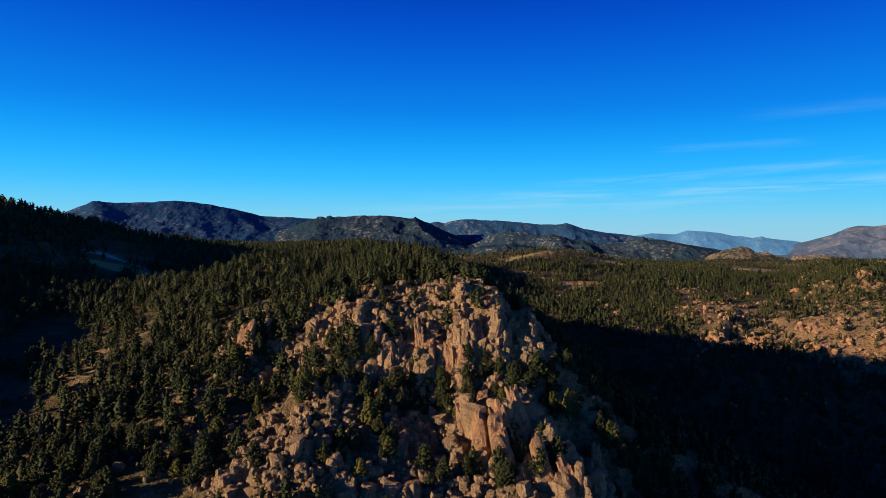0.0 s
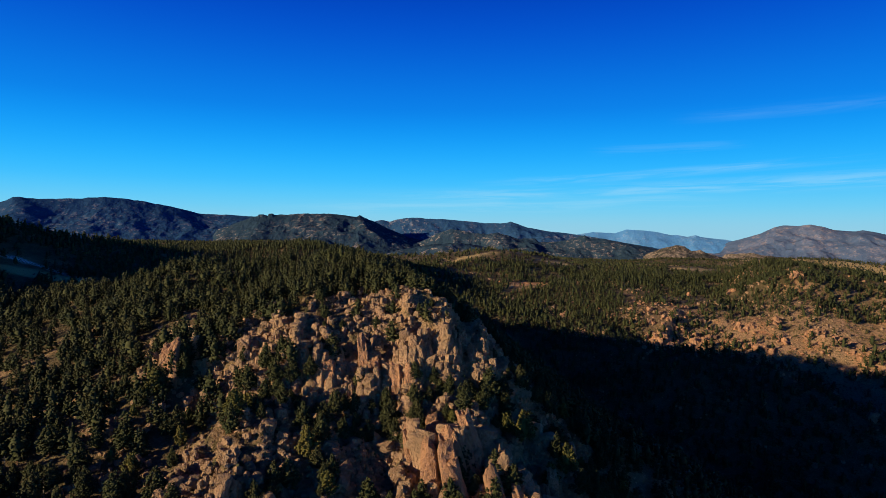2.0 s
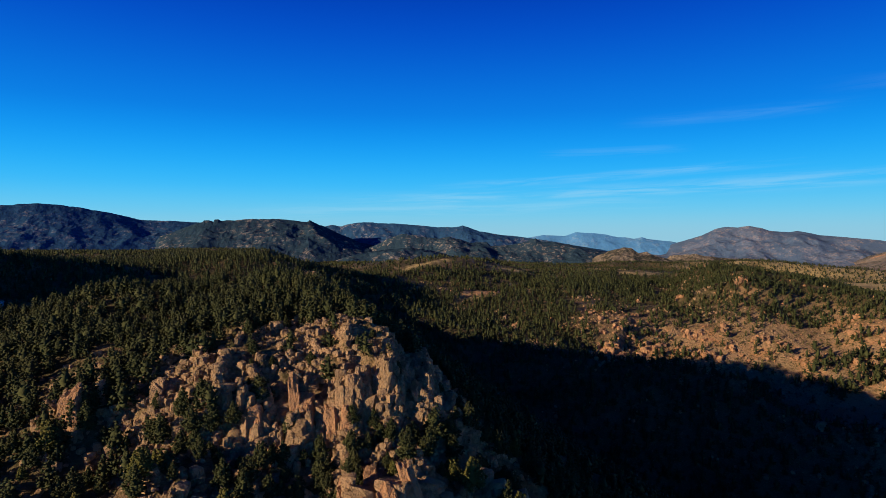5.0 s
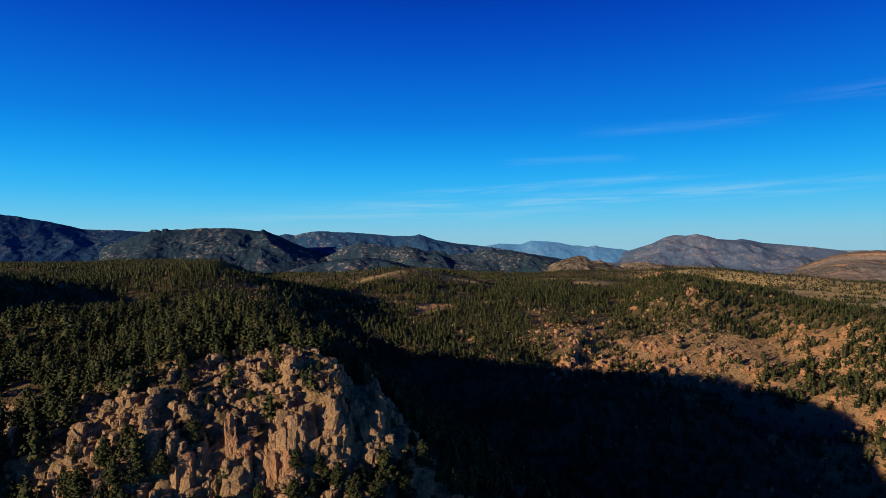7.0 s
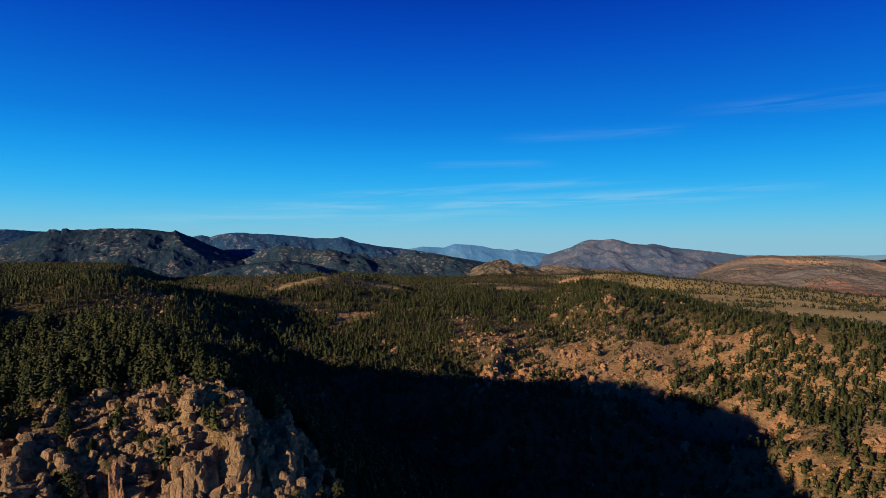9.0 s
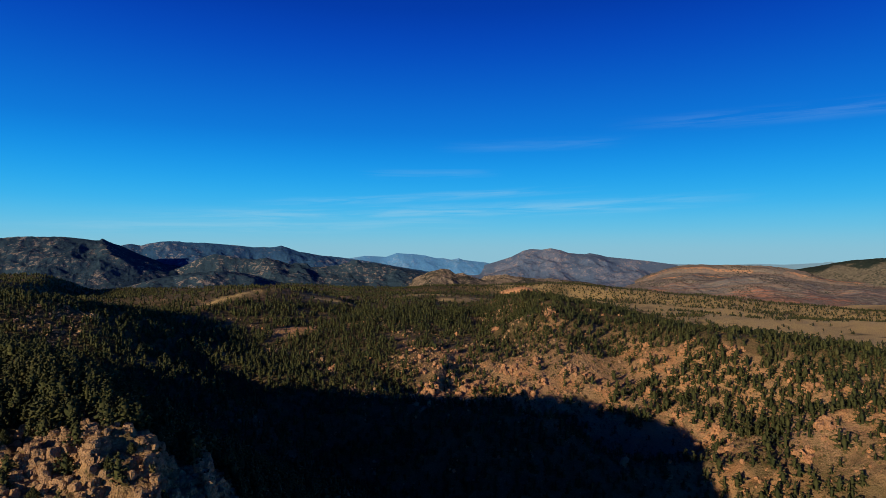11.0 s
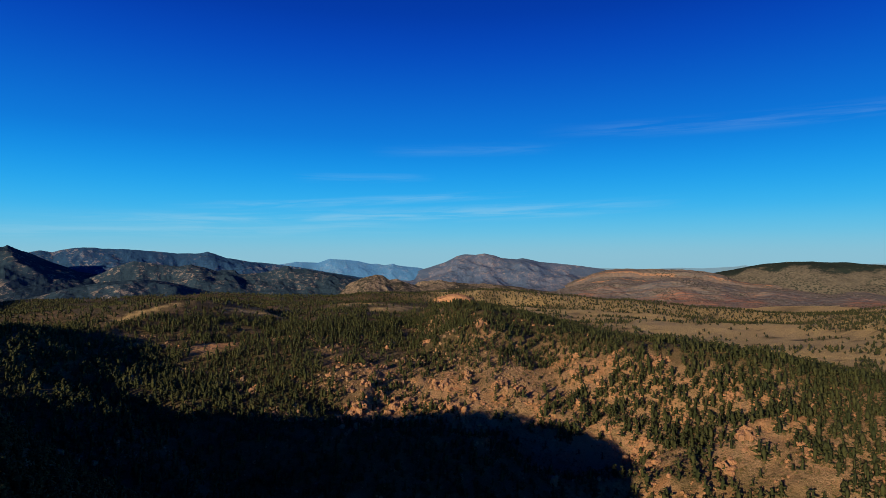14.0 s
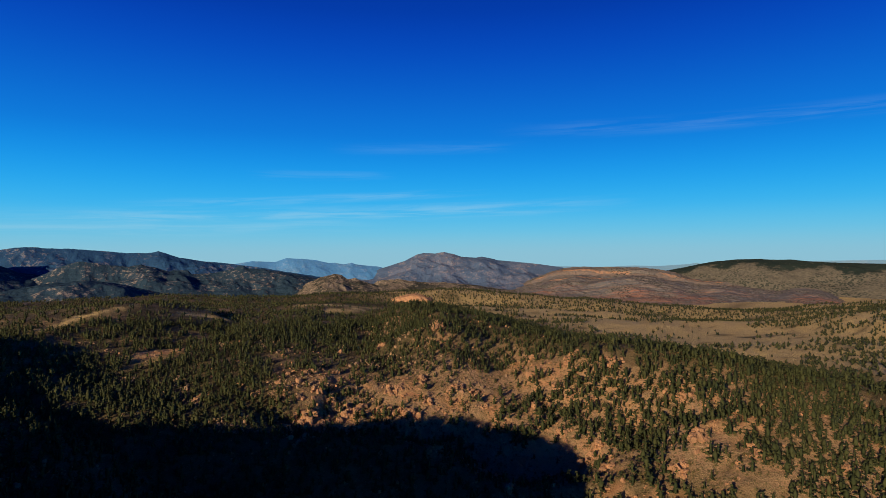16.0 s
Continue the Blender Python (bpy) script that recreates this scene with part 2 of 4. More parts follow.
def make_layers():
    """The mesa's red and buff beds: broken orange scarps under the rim, grey scrub slopes, thin dark red beds lower down."""
    m, n = material("red_beds")
    p = place(n)
    grain, patch, wide = n.noise(p, 0.04, 6, 0.7), n.noise(p, 0.006, 5, 0.6), n.noise(p, 0.0022, 4, 0.6)
    bed = n.math("ADD", share(n, "bed"), n.math("MULTIPLY", n.math("SUBTRACT", patch, 0.5), 0.10))
    band = n.noise(n.add("ShaderNodeCombineXYZ", {2: bed}).outputs[0], 30.0, 3, 0.7)
    c = n.mix(n.span(patch, 0.4, 0.6), (0.13, 0.128, 0.145), (0.18, 0.165, 0.158))
    c = n.mix(n.span(bed, 0.6, 0.9, 0, 0.35), c, (0.185, 0.155, 0.13))
    c = n.mix(n.math("MULTIPLY", n.span(band, 0.5, 0.56, 0, 0.55), n.span(grain, 0.3, 0.6)), c, (0.30, 0.20, 0.155))
    foot = n.math("MULTIPLY", n.math("MULTIPLY", n.span(bed, 0.02, 0.1), n.span(bed, 0.62, 0.4)), n.span(wide, 0.45, 0.58))
    c = n.mix(n.math("MULTIPLY", foot, n.span(band, 0.47, 0.53, 0.1, 0.75)), c, (0.34, 0.16, 0.115))
    for low, high, keep in ((0.895, 0.935, 0.45), (0.77, 0.80, 0.50), (0.56, 0.58, 0.52)):
        rim = n.math("MULTIPLY", n.math("MULTIPLY", n.span(bed, low, low + 0.012), n.span(bed, high, high - 0.012)), n.span(wide, keep, keep + 0.06))
        c = n.mix(n.math("MULTIPLY", rim, n.span(grain, 0.38, 0.52, 0.2, 0.85)), c, (0.46, 0.25, 0.15))
    c = n.mix(n.span(grain, 0.52, 0.66, 0, 0.5), c, (0.15, 0.14, 0.115))
    tree = n.add("ShaderNodeTexVoronoi", {"Vector": p, "Scale": 0.075}).outputs["Distance"]
    c = n.mix(n.math("MULTIPLY", n.span(tree, 0.5, 0.3), n.span(patch, 0.5, 0.62, 0.1, 0.95)), c, (0.035, 0.045, 0.04))
    surface(n, c, 1.0, n.math("ADD", grain, n.math("MULTIPLY", band, 1.2)), 0.8, 7.0, 0.0)
    return m


def make_mesa_top():
    """A mesa with a dark cap of woods over tan scrub slopes with scattered trees."""
    m, n = material("mesa_woods")
    p = place(n)
    grain, patch = n.noise(p, 0.035, 6, 0.7), n.noise(p, 0.004, 5, 0.6)
    c = n.mix(n.span(grain, 0.35, 0.65), (0.155, 0.14, 0.115), (0.115, 0.108, 0.09))
    tree = n.add("ShaderNodeTexVoronoi", {"Vector": p, "Scale": 0.06}).outputs["Distance"]
    cap = n.span(n.math("ADD", share(n, "bed"), n.math("MULTIPLY", n.math("SUBTRACT", patch, 0.5), 1.3)), 0.66, 0.80)
    c = n.mix(n.math("MULTIPLY", n.span(tree, 0.55, 0.35), n.span(patch, 0.4, 0.6, 0.25, 0.9)), c, (0.035, 0.045, 0.04))
    c = n.mix(n.math("MULTIPLY", cap, n.span(grain, 0.3, 0.45, 0.6, 1.0)), c, (0.024, 0.036, 0.034))
    surface(n, c, 1.0, grain, 0.8, 6.0, 0.0)
    return m


GROUND = make_ground()
GRANITE = make_rock("granite", (0.46, 0.292, 0.178), (0.345, 0.228, 0.14), (0.19, 0.145, 0.10))
RED_GRANITE = make_rock("red_granite", (0.54, 0.285, 0.155), (0.42, 0.24, 0.14), (0.25, 0.16, 0.11))
NEEDLES = make_needles("pine_needles", (0.021, 0.031, 0.013), (0.050, 0.057, 0.022), (0.060, 0.060, 0.025))
# brighter, yellower copy of the pine needles, with sunlight put into the colour
LIT_NEEDLES = make_needles("sunlit_needles", (0.05, 0.058, 0.015), (0.10, 0.10, 0.028), (0.13, 0.11, 0.03))
SCRUB = make_needles("scrub_leaves", (0.045, 0.048, 0.02), (0.10, 0.085, 0.036), (0.13, 0.095, 0.04))
RUST_LEAVES = make_needles("rust_leaves", (0.12, 0.065, 0.02), (0.24, 0.13, 0.035), (0.17, 0.12, 0.04))
BARK = make_bark("pine_bark", (0.10, 0.06, 0.04), (0.22, 0.13, 0.08))
DEAD_WOOD = make_bark("bleached_wood", (0.24, 0.20, 0.16), (0.42, 0.37, 0.31))
# aerial haze is put into the colours of these five as a blue shift
NEAR_RANGE = make_range("hazed_woods", (0.025, 0.052, 0.088), (0.056, 0.084, 0.122), (0.29, 0.245, 0.225), 0.53, 0.006)
FOOT_RANGE = make_range("hazed_foothill", (0.025, 0.052, 0.086), (0.062, 0.084, 0.118), (0.31, 0.26, 0.235), 0.53, 0.008)
FAR_RANGE = make_range("hazed_mountain", (0.024, 0.072, 0.17), (0.052, 0.102, 0.20), (0.22, 0.22, 0.27), 0.53, 0.005)
PALE_RANGE = make_range("faint_hazed_mountain", (0.075, 0.23, 0.50), (0.10, 0.26, 0.52), (0.15, 0.29, 0.52), 0.52, 0.004)
PEAK_RANGE = make_range("hazed_dry_slope", (0.070, 0.112, 0.205), (0.122, 0.150, 0.235), (0.20, 0.192, 0.24), 0.46, 0.004)
KNOB_ROCK = make_range("knob_rock", (0.045, 0.05, 0.045), (0.20, 0.165, 0.135), (0.36, 0.28, 0.215), 0.44, 0.012)
RED_BEDS = make_layers()
DARK_WOOD = make_mesa_top()
# the plain's pale blue is haze put into its colour
HAZE_PLAIN = make_range("hazed_plain", (0.14, 0.28, 0.45), (0.16, 0.29, 0.46), (0.18, 0.31, 0.47), 0.5, 0.002)

# ---------------------------------------------------------------- the lie of the land
def lattice(ix, iy, seed):
    """A repeatable random number in 0..1 for each whole-number place."""
    n = (ix.astype(np.int64) * 374761393 + iy.astype(np.int64) * 668265263 + seed * 974634777) & 0x7FFFFFFF
    n = ((n ^ (n >> 13)) * 1274126177) & 0x7FFFFFFF
    n = ((n ^ (n >> 16)) * 2246822519) & 0x7FFFFFFF
    return ((n ^ (n >> 15)) & 0xFFFFF) / float(0xFFFFF)


def smooth_noise(x, y, seed=0):
    ix, iy = np.floor(x), np.floor(y)
    fx, fy = x - ix, y - iy
    fx, fy = fx * fx * (3 - 2 * fx), fy * fy * (3 - 2 * fy)
    a, b = lattice(ix, iy, seed), lattice(ix + 1, iy, seed)
    c, d = lattice(ix, iy + 1, seed), lattice(ix + 1, iy + 1, seed)
    return (a + (b - a) * fx) * (1 - fy) + (c + (d - c) * fx) * fy - 0.5


def fractal(x, y, size, octaves, seed=0, gain=0.5):
    total, amp = 0.0, 1.0
    for k in range(octaves):
        total = total + amp * smooth_noise(x / size + 17.3 * k, y / size - 9.1 * k, seed + k)
        size, amp = size / 2.03, amp * gain
    return total


def ridged(x, y, size, octaves, seed=0):
    total, amp = 0.0, 1.0
    for k in range(octaves):
        total = total + amp * (0.5 - np.abs(smooth_noise(x / size + 5.7 * k, y / size + 3.3 * k, seed + k)) * 2)
        size, amp = size / 2.1, amp * 0.5
    return total


def blocks(x, y, size, seed=0):
    """Cells of broken rock: a height for each block and the distance to its joint."""
    gx, gy = np.floor(x / size), np.floor(y / size)
    best, second, tall = np.full(np.shape(x), 1e9), np.full(np.shape(x), 1e9), np.zeros(np.shape(x))
    for i in (-1, 0, 1):
        for j in (-1, 0, 1):
            cx, cy = gx + i, gy + j
            px, py = (cx + lattice(cx, cy, seed)) * size, (cy + lattice(cx, cy, seed + 1)) * size
            d = np.hypot(x - px, y - py)
            nearer = d < best
            second = np.where(nearer, best, np.minimum(second, d))
            tall = np.where(nearer, lattice(cx, cy, seed + 2), tall)
            best = np.minimum(best, d)
    return tall, (second - best) / size


def step(a, b, v):
    t = np.clip((v - a) / (b - a), 0, 1)
    return t * t * (3 - 2 * t)


def along(x, y, line):
    """Distance to a polyline, its height there, and the side (positive to the right of its course)."""
    near, high, side = np.full(np.shape(x), 1e9), np.zeros(np.shape(x)), np.zeros(np.shape(x))
    for (x0, y0, z0), (x1, y1, z1) in zip(line, line[1:]):
        dx, dy = x1 - x0, y1 - y0
        t = np.clip(((x - x0) * dx + (y - y0) * dy) / (dx * dx + dy * dy), 0, 1)
        ox, oy = x - x0 - t * dx, y - y0 - t * dy
        d = np.hypot(ox, oy)
        win = d < near
        near, high = np.where(win, d, near), np.where(win, z0 + t * (z1 - z0), high)
        side = np.where(win, np.sign(ox * dy - oy * dx), side)
    return near, high, side


def ridge(x, y, line, left, right, round_top):
    """A ridge whose crest follows the line and falls away at one slope on each side."""
    d, z, side = along(x, y, line)
    return z - (np.sqrt(d * d + round_top ** 2) - round_top) * np.where(side > 0, right, left)


def higher(a, b, k):
    return np.maximum(a, b) + np.log1p(np.exp(-np.abs(a - b) / k)) * k


# crests and valley lines: x, y and height in metres
HILL = [(-330, 560, 40), (-186, 405, 62), (-110, 388, 79), (-35, 405, 82), (-35, 440, 70), (-25, 485, 54), (-62, 560, 46), (-112, 690, 50), (-114, 745, 68), (-112, 790, 75)]
NOSE = [(80, -60, -60), (74, 20, -20), (70, 90, 0), (64, 130, 10), (50, 165, 18), (37, 180, 26), (28, 198, 38), (24, 215, 45), (22, 224, 50), (22, 231, 62), (20, 250, 70.5), (16, 270, 80.5), (8, 310, 88), (-10, 350, 92), (-35, 405, 86)]
SHOULDER = [(-56, 140, 16), (-50, 173, 33), (-42, 205, 42), (-36, 222, 46), (-33, 235, 61), (-30, 255, 69), (-32, 280, 74), (-40, 330, 78)]
MID_RIB = [(-30, 150, 0), (-24, 172, 0), (-12, 190, 0)]
FLANK_RIB = [(44, 214, 37), (60, 199, 22), (72, 188, 10), (82, 168, -8)]
LEFT_SPUR = [(-92, 185, 26), (-84, 225, 42), (-80, 247, 55), (-85, 300, 66)]
SECOND_HILL = [(-420, 960, 70), (-250, 900, 74), (-100, 850, 82), (0, 960, 52), (90, 1060, 42)]
PLATEAU = [(-300, 1500, 40), (20, 1250, 48), (216, 1160, 66), (360, 1040, 40), (560, 1250, 30), (800, 1500, 14)]
MEADOW_RISE = [(160, 900, 30), (230, 840, 24), (300, 720, 17), (260, 645, 12)]
OPPOSITE = [(600, 1100, 28), (650, 990, 55), (585, 830, 59), (597, 740, 52), (615, 650, 40), (604, 560, 38), (606, 510, 39), (630, 420, 32), (690, 340, 12), (720, 120, 0), (720, -300, -20)]
ROCK_SPUR = [(585, 815, 57), (535, 752, 55), (492, 702, 53), (470, 672, 32)]
LOW_BUTTRESS = [(690, 335, 14), (560, 302, 8), (450, 282, -14), (400, 268, -45)]
BUTTRESS = [(640, 420, 28), (540, 365, 8), (480, 345, -2), (430, 325, -26)]
DARK_HILL = [(-150, 900, 62), (-227, 795, 74), (-323, 693, 93), (-440, 600, 128), (-560, 420, 151), (-640, 150, 141), (-630, -250, 130)]
RIGHT_HILL = [(2600, 420, 40), (1900, 540, 20), (1640, 540, 2), (1400, 520, -16)]
WOOD_RIDGE = [(1000, 1830, 28), (1300, 1720, 24), (1500, 1560, 8), (1700, 1350, -12), (1950, 1150, -38)]
SIDE_GULLY = [(228, 640, 6), (262, 575, -22), (330, 558, -32), (385, 505, -44), (400, 440, -58)]
VALLEY = [(60, 720, 22), (112, 610, 2), (165, 500, -42), (235, 400, -76), (300, 300, -96), (335, 150, -115), (345, -100, -135), (345, -500, -150)]


def base_height(x, y):
    plain = 3 - 0.042 * np.maximum(x - 850, 0) - 0.05 * np.maximum(x - 1500, 0) + 18 * step(500, 900, y) * step(900, 500, x) + 50 * step(-100, -260, x) - 14 * step(1200, 2600, y) - 40 * step(1100, 2500, y) * step(900, 1900, x)
    plain = plain - 90 * step(660, 520, y) * step(-120, 60, x) * step(760, 560, x)
    hill = ridge(x, y, HILL, 0.22, 0.29, 22) - 1.0 * np.maximum(0, x - 26 + 0.1 * np.maximum(y - 300, 0))
    h = higher(plain, hill, 5)
    h = higher(h, ridge(x, y, NOSE, 0.45, 0.85, 7), 3)
    h = higher(h, ridge(x, y, SHOULDER, 0.5, 0.5, 12), 3)
    h = higher(h, ridge(x, y, LEFT_SPUR, 0.4, 0.4, 10), 3)
    h = higher(h, ridge(x, y, FLANK_RIB, 0.9, 0.9, 4), 2)
    h = higher(h, ridge(x, y, SECOND_HILL, 0.25, 0.25, 30), 5)
    h = higher(h, ridge(x, y, PLATEAU, 0.1, 0.1, 60), 6)
    h = higher(h, ridge(x, y, MEADOW_RISE, 0.16, 0.2, 40), 6)
    h = higher(h, ridge(x, y, OPPOSITE, 0.2, 0.5, 25), 5)
    h = higher(h, ridge(x, y, ROCK_SPUR, 0.4, 0.4, 16), 5)
    h = higher(h, ridge(x, y, LOW_BUTTRESS, 0.4, 0.5, 14), 5)
    h = higher(h, ridge(x, y, BUTTRESS, 0.26, 0.75, 14), 5)
    h = higher(h, ridge(x, y, DARK_HILL, 0.3, 0.42, 30), 6)
    h = higher(h, ridge(x, y, WOOD_RIDGE, 0.14, 0.14, 50), 6)
    h = higher(h, ridge(x, y, RIGHT_HILL, 0.14, 0.14, 40), 6)
    d, z, _ = along(x, y, VALLEY)
    cut = z + np.sqrt(d * d + 14 ** 2) * 0.62 - 9
    d, z, _ = along(x, y, SIDE_GULLY)
    cut = np.minimum(cut, z + np.sqrt(d * d + 10 ** 2) * 0.5)
    return -higher(-h, -cut, 5)


def crag_share(x, y):
    """Where bare broken rock stands: the nose, its shoulder and the cliff beside the valley."""
    d, _, side = along(x, y, NOSE)
    d2, _, _ = along(x, y, SHOULDER)
    d3, _, _ = along(x, y, LEFT_SPUR)
    d4, _, _ = along(x, y, MID_RIB)
    wide = np.where(side > 0, 40, 46)
    near = np.maximum(step(1, 0.55, d / wide), np.maximum(step(1, 0.4, d2 / np.where(y > 222, 44, 26)), np.maximum(step(24, 12, d4), 0.7 * step(11, 4, d3) * step(225, 240, y))))
    return near * step(300, 262, y + 12 * fractal(x, y, 40, 2, 71))


def hill_rock_share(x, y):
    """The stony face of the hill across the valley."""
    d, z, side = along(x, y, OPPOSITE)
    n = fractal(x, y, 60, 3, 43)
    face = step(20, 70, d) * (side > 0) * step(330, 420, x + 0.3 * y - 100) * step(730, 640, y) * step(0, 0.35, n + 0.22)
    d2, _, _ = along(x, y, BUTTRESS)
    return np.clip(np.maximum(face, step(60, 20, d2) * step(-0.2, 0.2, n)), 0, 1)


def ground_height(x, y):
    h = base_height(x, y)
    crag = crag_share(x, y)
    far = step(300, 900, np.hypot(x, y - 200))
    h = h + fractal(x, y, 170, 4, 3) * (5 + 7 * far) * (1 - 0.8 * crag)
    h = h + fractal(x, y, 22, 3, 9) * 2.2
    # rolling parkland
    h = h + step(850, 1150, x) * fractal(x, y, 260, 3, 27) * 16 * step(2600, 1800, y)
    # upright ribs and chutes of the crag, then its joint blocks
    rib = ridged(x + 4 * fractal(x, y, 25, 2, 5), y * 0.22, 13, 3, 21)
    tall, joint = blocks(x, y * 0.8, 5.2, 31)
    small, crack = blocks(x, y, 2.6, 37)
    h = h + crag * (rib * 3.4 + (tall - 0.5) * 4.2 * np.minimum(1, joint * 4) + (small - 0.5) * 1.6 - 1.4 * step(0.2, 0.0, joint))
    # the chute beside the fin
    d, _, _ = along(x, y, [(29, 222, 0), (29, 280, 0)])
    h = h - 5 * step(6, 1, d)
    face = hill_rock_share(x, y)
    tall, joint = blocks(x, y, 11, 53)
    rocky, gap = blocks(x, y, 5.5, 57)
    return h + face * (ridged(x, y, 38, 3, 61) * 5 + (tall - 0.5) * 4.5 * np.minimum(1, joint * 3) + (rocky - 0.5) * 2.2 * np.minimum(1, gap * 3))


# ---------------------------------------------------------------- building helpers
def mesh_of(name, verts, faces, mats, smooth=False):
    """A mesh from arrays of places and of three- or four-cornered faces."""
    me = bpy.data.meshes.new(name)
    verts, faces = np.asarray(verts, np.float32), np.asarray(faces, np.int32)
    n, k = faces.shape
    me.vertices.add(len(verts))
    me.vertices.foreach_set("co", verts.ravel())
    me.loops.add(n * k)
    me.loops.foreach_set("vertex_index", faces.ravel())
    me.polygons.add(n)
    me.polygons.foreach_set("loop_start", np.arange(0, n * k, k, dtype=np.int32))
    me.polygons.foreach_set("loop_total", np.full(n, k, np.int32))
    me.polygons.foreach_set("use_smooth", np.full(n, smooth))
    for m in mats:
        me.materials.append(m)
    me.update()
    me.validate()
    return me


def part(name, me, parent, label=""):
    ob = new(name, me)
    ob.parent = parent
    return tagged(ob, label)


def spacing(start, stop, fine_a, fine_b, fine, slow, outer):
    """Grid lines: close together between fine_a and fine_b, wider and wider outside."""
    up, down, v = [], [], fine_b
    while v < stop:
        gap = v - fine_b
        v += fine + slow * gap if gap < 700 else fine + slow * 700 + outer * (gap - 700)
        up.append(min(v, stop))
    v = fine_a
    while v > start:
        gap = fine_a - v
        v -= fine + slow * gap if gap < 700 else fine + slow * 700 + outer * (gap - 700)
        down.append(max(v, start))
    return np.array(down[::-1] + list(np.arange(fine_a, fine_b, fine)) + [fine_b] + up)


def quads(nx, ny):
    i = np.arange(nx * ny).reshape(ny, nx)
    return np.stack([i[:-1, :-1], i[:-1, 1:], i[1:, 1:], i[1:, :-1]], -1).reshape(-1, 4)


# ---------------------------------------------------------------- the ground, one sheet to the horizon
MEADOWS = [  # middle, half length, half width, heading in degrees from +x
    (198, 862, 48, 14, 34), (150, 1083, 95, 10, 42), (320, 1120, 45, 14, -20), (655, 1275, 70, 26, 25), (730, 1400, 110, 50, -20),
    (1270, 1235, 250, 62, -42), (1130, 830, 200, 110, 60), (-275, 522, 34, 10, 25),
]


def meadow_share(x, y):
    wob = fractal(x, y, 45, 3, 83) * 0.5
    s = np.zeros(np.shape(x))
    for mx, my, a, b, turn in MEADOWS:
        c, sn = math.cos(radians(turn)), math.sin(radians(turn))
        u, v = ((x - mx) * c + (y - my) * sn) / a, (-(x - mx) * sn + (y - my) * c) / b
        s = np.maximum(s, step(1.25, 0.8, np.hypot(u, v) + wob))
    return s


def clearing(x, y):
    """Open ground: the meadows and the thin woods below them."""
    s = meadow_share(x, y)
    for back in (10, 20, 30):
        s = np.maximum(s, meadow_share(x + 0.25 * back, y + back) * (y > 700))
    return s


def open_plain(x, y):
    """The dry grass parkland that opens beyond the far hill."""
    return step(760, 960, x + 0.12 * (700 - y) + 60 * fractal(x, y, 200, 2, 87)) * step(3300, 2500, y)


gx = spacing(-4700, 4700, -100, 75, 1.6, 0.014, 0.1)
gy = spacing(-3500, 4750, 168, 300, 1.6, 0.014, 0.1)
GX, GY = np.meshgrid(gx, gy)
GZ = ground_height(GX, GY)
outer = step(2300, 3600, np.hypot(GX, GY))
GZ = GZ * (1 - outer) - 125 * outer + outer * fractal(GX, GY, 500, 3, 13) * 30
sheet = mesh_of("ground", np.stack([GX, GY, GZ], -1).reshape(-1, 3), quads(len(gx), len(gy)), [GROUND], smooth=True)
slope_y, slope_x = np.gradient(GZ, gy, gx)
steep = np.hypot(slope_x, slope_y)
crag, face, lawn, park = crag_share(GX, GY), hill_rock_share(GX, GY), np.maximum(meadow_share(GX, GY), 0.3 * clearing(GX, GY)), open_plain(GX, GY)
away, _, side = along(GX, GY, OPPOSITE)
hillside = step(15, 60, away) * (side > 0) * step(190, 320, GX) * step(700, 610, GY)
mottle = fractal(GX, GY, 26, 4, 91)
deep, _, _ = along(GX, GY, VALLEY)
cover = {
    "grass": np.clip(lawn + park * step(-0.65, -0.2, mottle), 0, 1),
    # along the valley line pale soil gives way to dark litter, standing in for shade
    "soil": np.clip((hillside * step(-0.9, -0.25, mottle) + (0.5 + 0.3 * step(-40, -90, GX) * step(330, 270, GY)) * step(0.1 - 0.25 * step(-40, -90, GX) * step(330, 270, GY), 0.4, mottle) * (1 - np.clip(3 * lawn, 0, 1)) * (1 - park)) * (1 - crag) + 0.5 * crag * step(-0.1, 0.2, mottle), 0, 1) * (1 - 0.9 * step(190, 120, deep)),
    "red": np.clip(0.8 * step(60, 30, np.hypot(GX - 203, (GY - 872))) * lawn + 0.7 * face * step(-0.1, 0.2, mottle), 0, 1),
    "stone": np.clip(crag * step(0.5, 1.1, steep) + 0.6 * face * step(0.35, 0.7, steep), 0, 1),
}
rim = np.hypot((GX + 275) / 50, (GY - 524) / 20)
cover["snow"] = step(0.75, 0.9, rim) * step(1.25, 1.05, rim) * step(522, 530, GY)
for key, values in cover.items():
    sheet.attributes.new(key, "FLOAT", "POINT").data.foreach_set("value", values.ravel().astype(np.float32))
ground = tagged(new("ground", sheet), "mountain ground of pine litter, dry grass, gravel and bare rock", "ground", kind="structure")


# ---------------------------------------------------------------- distant mountains
EYE = (20, 50, 122)


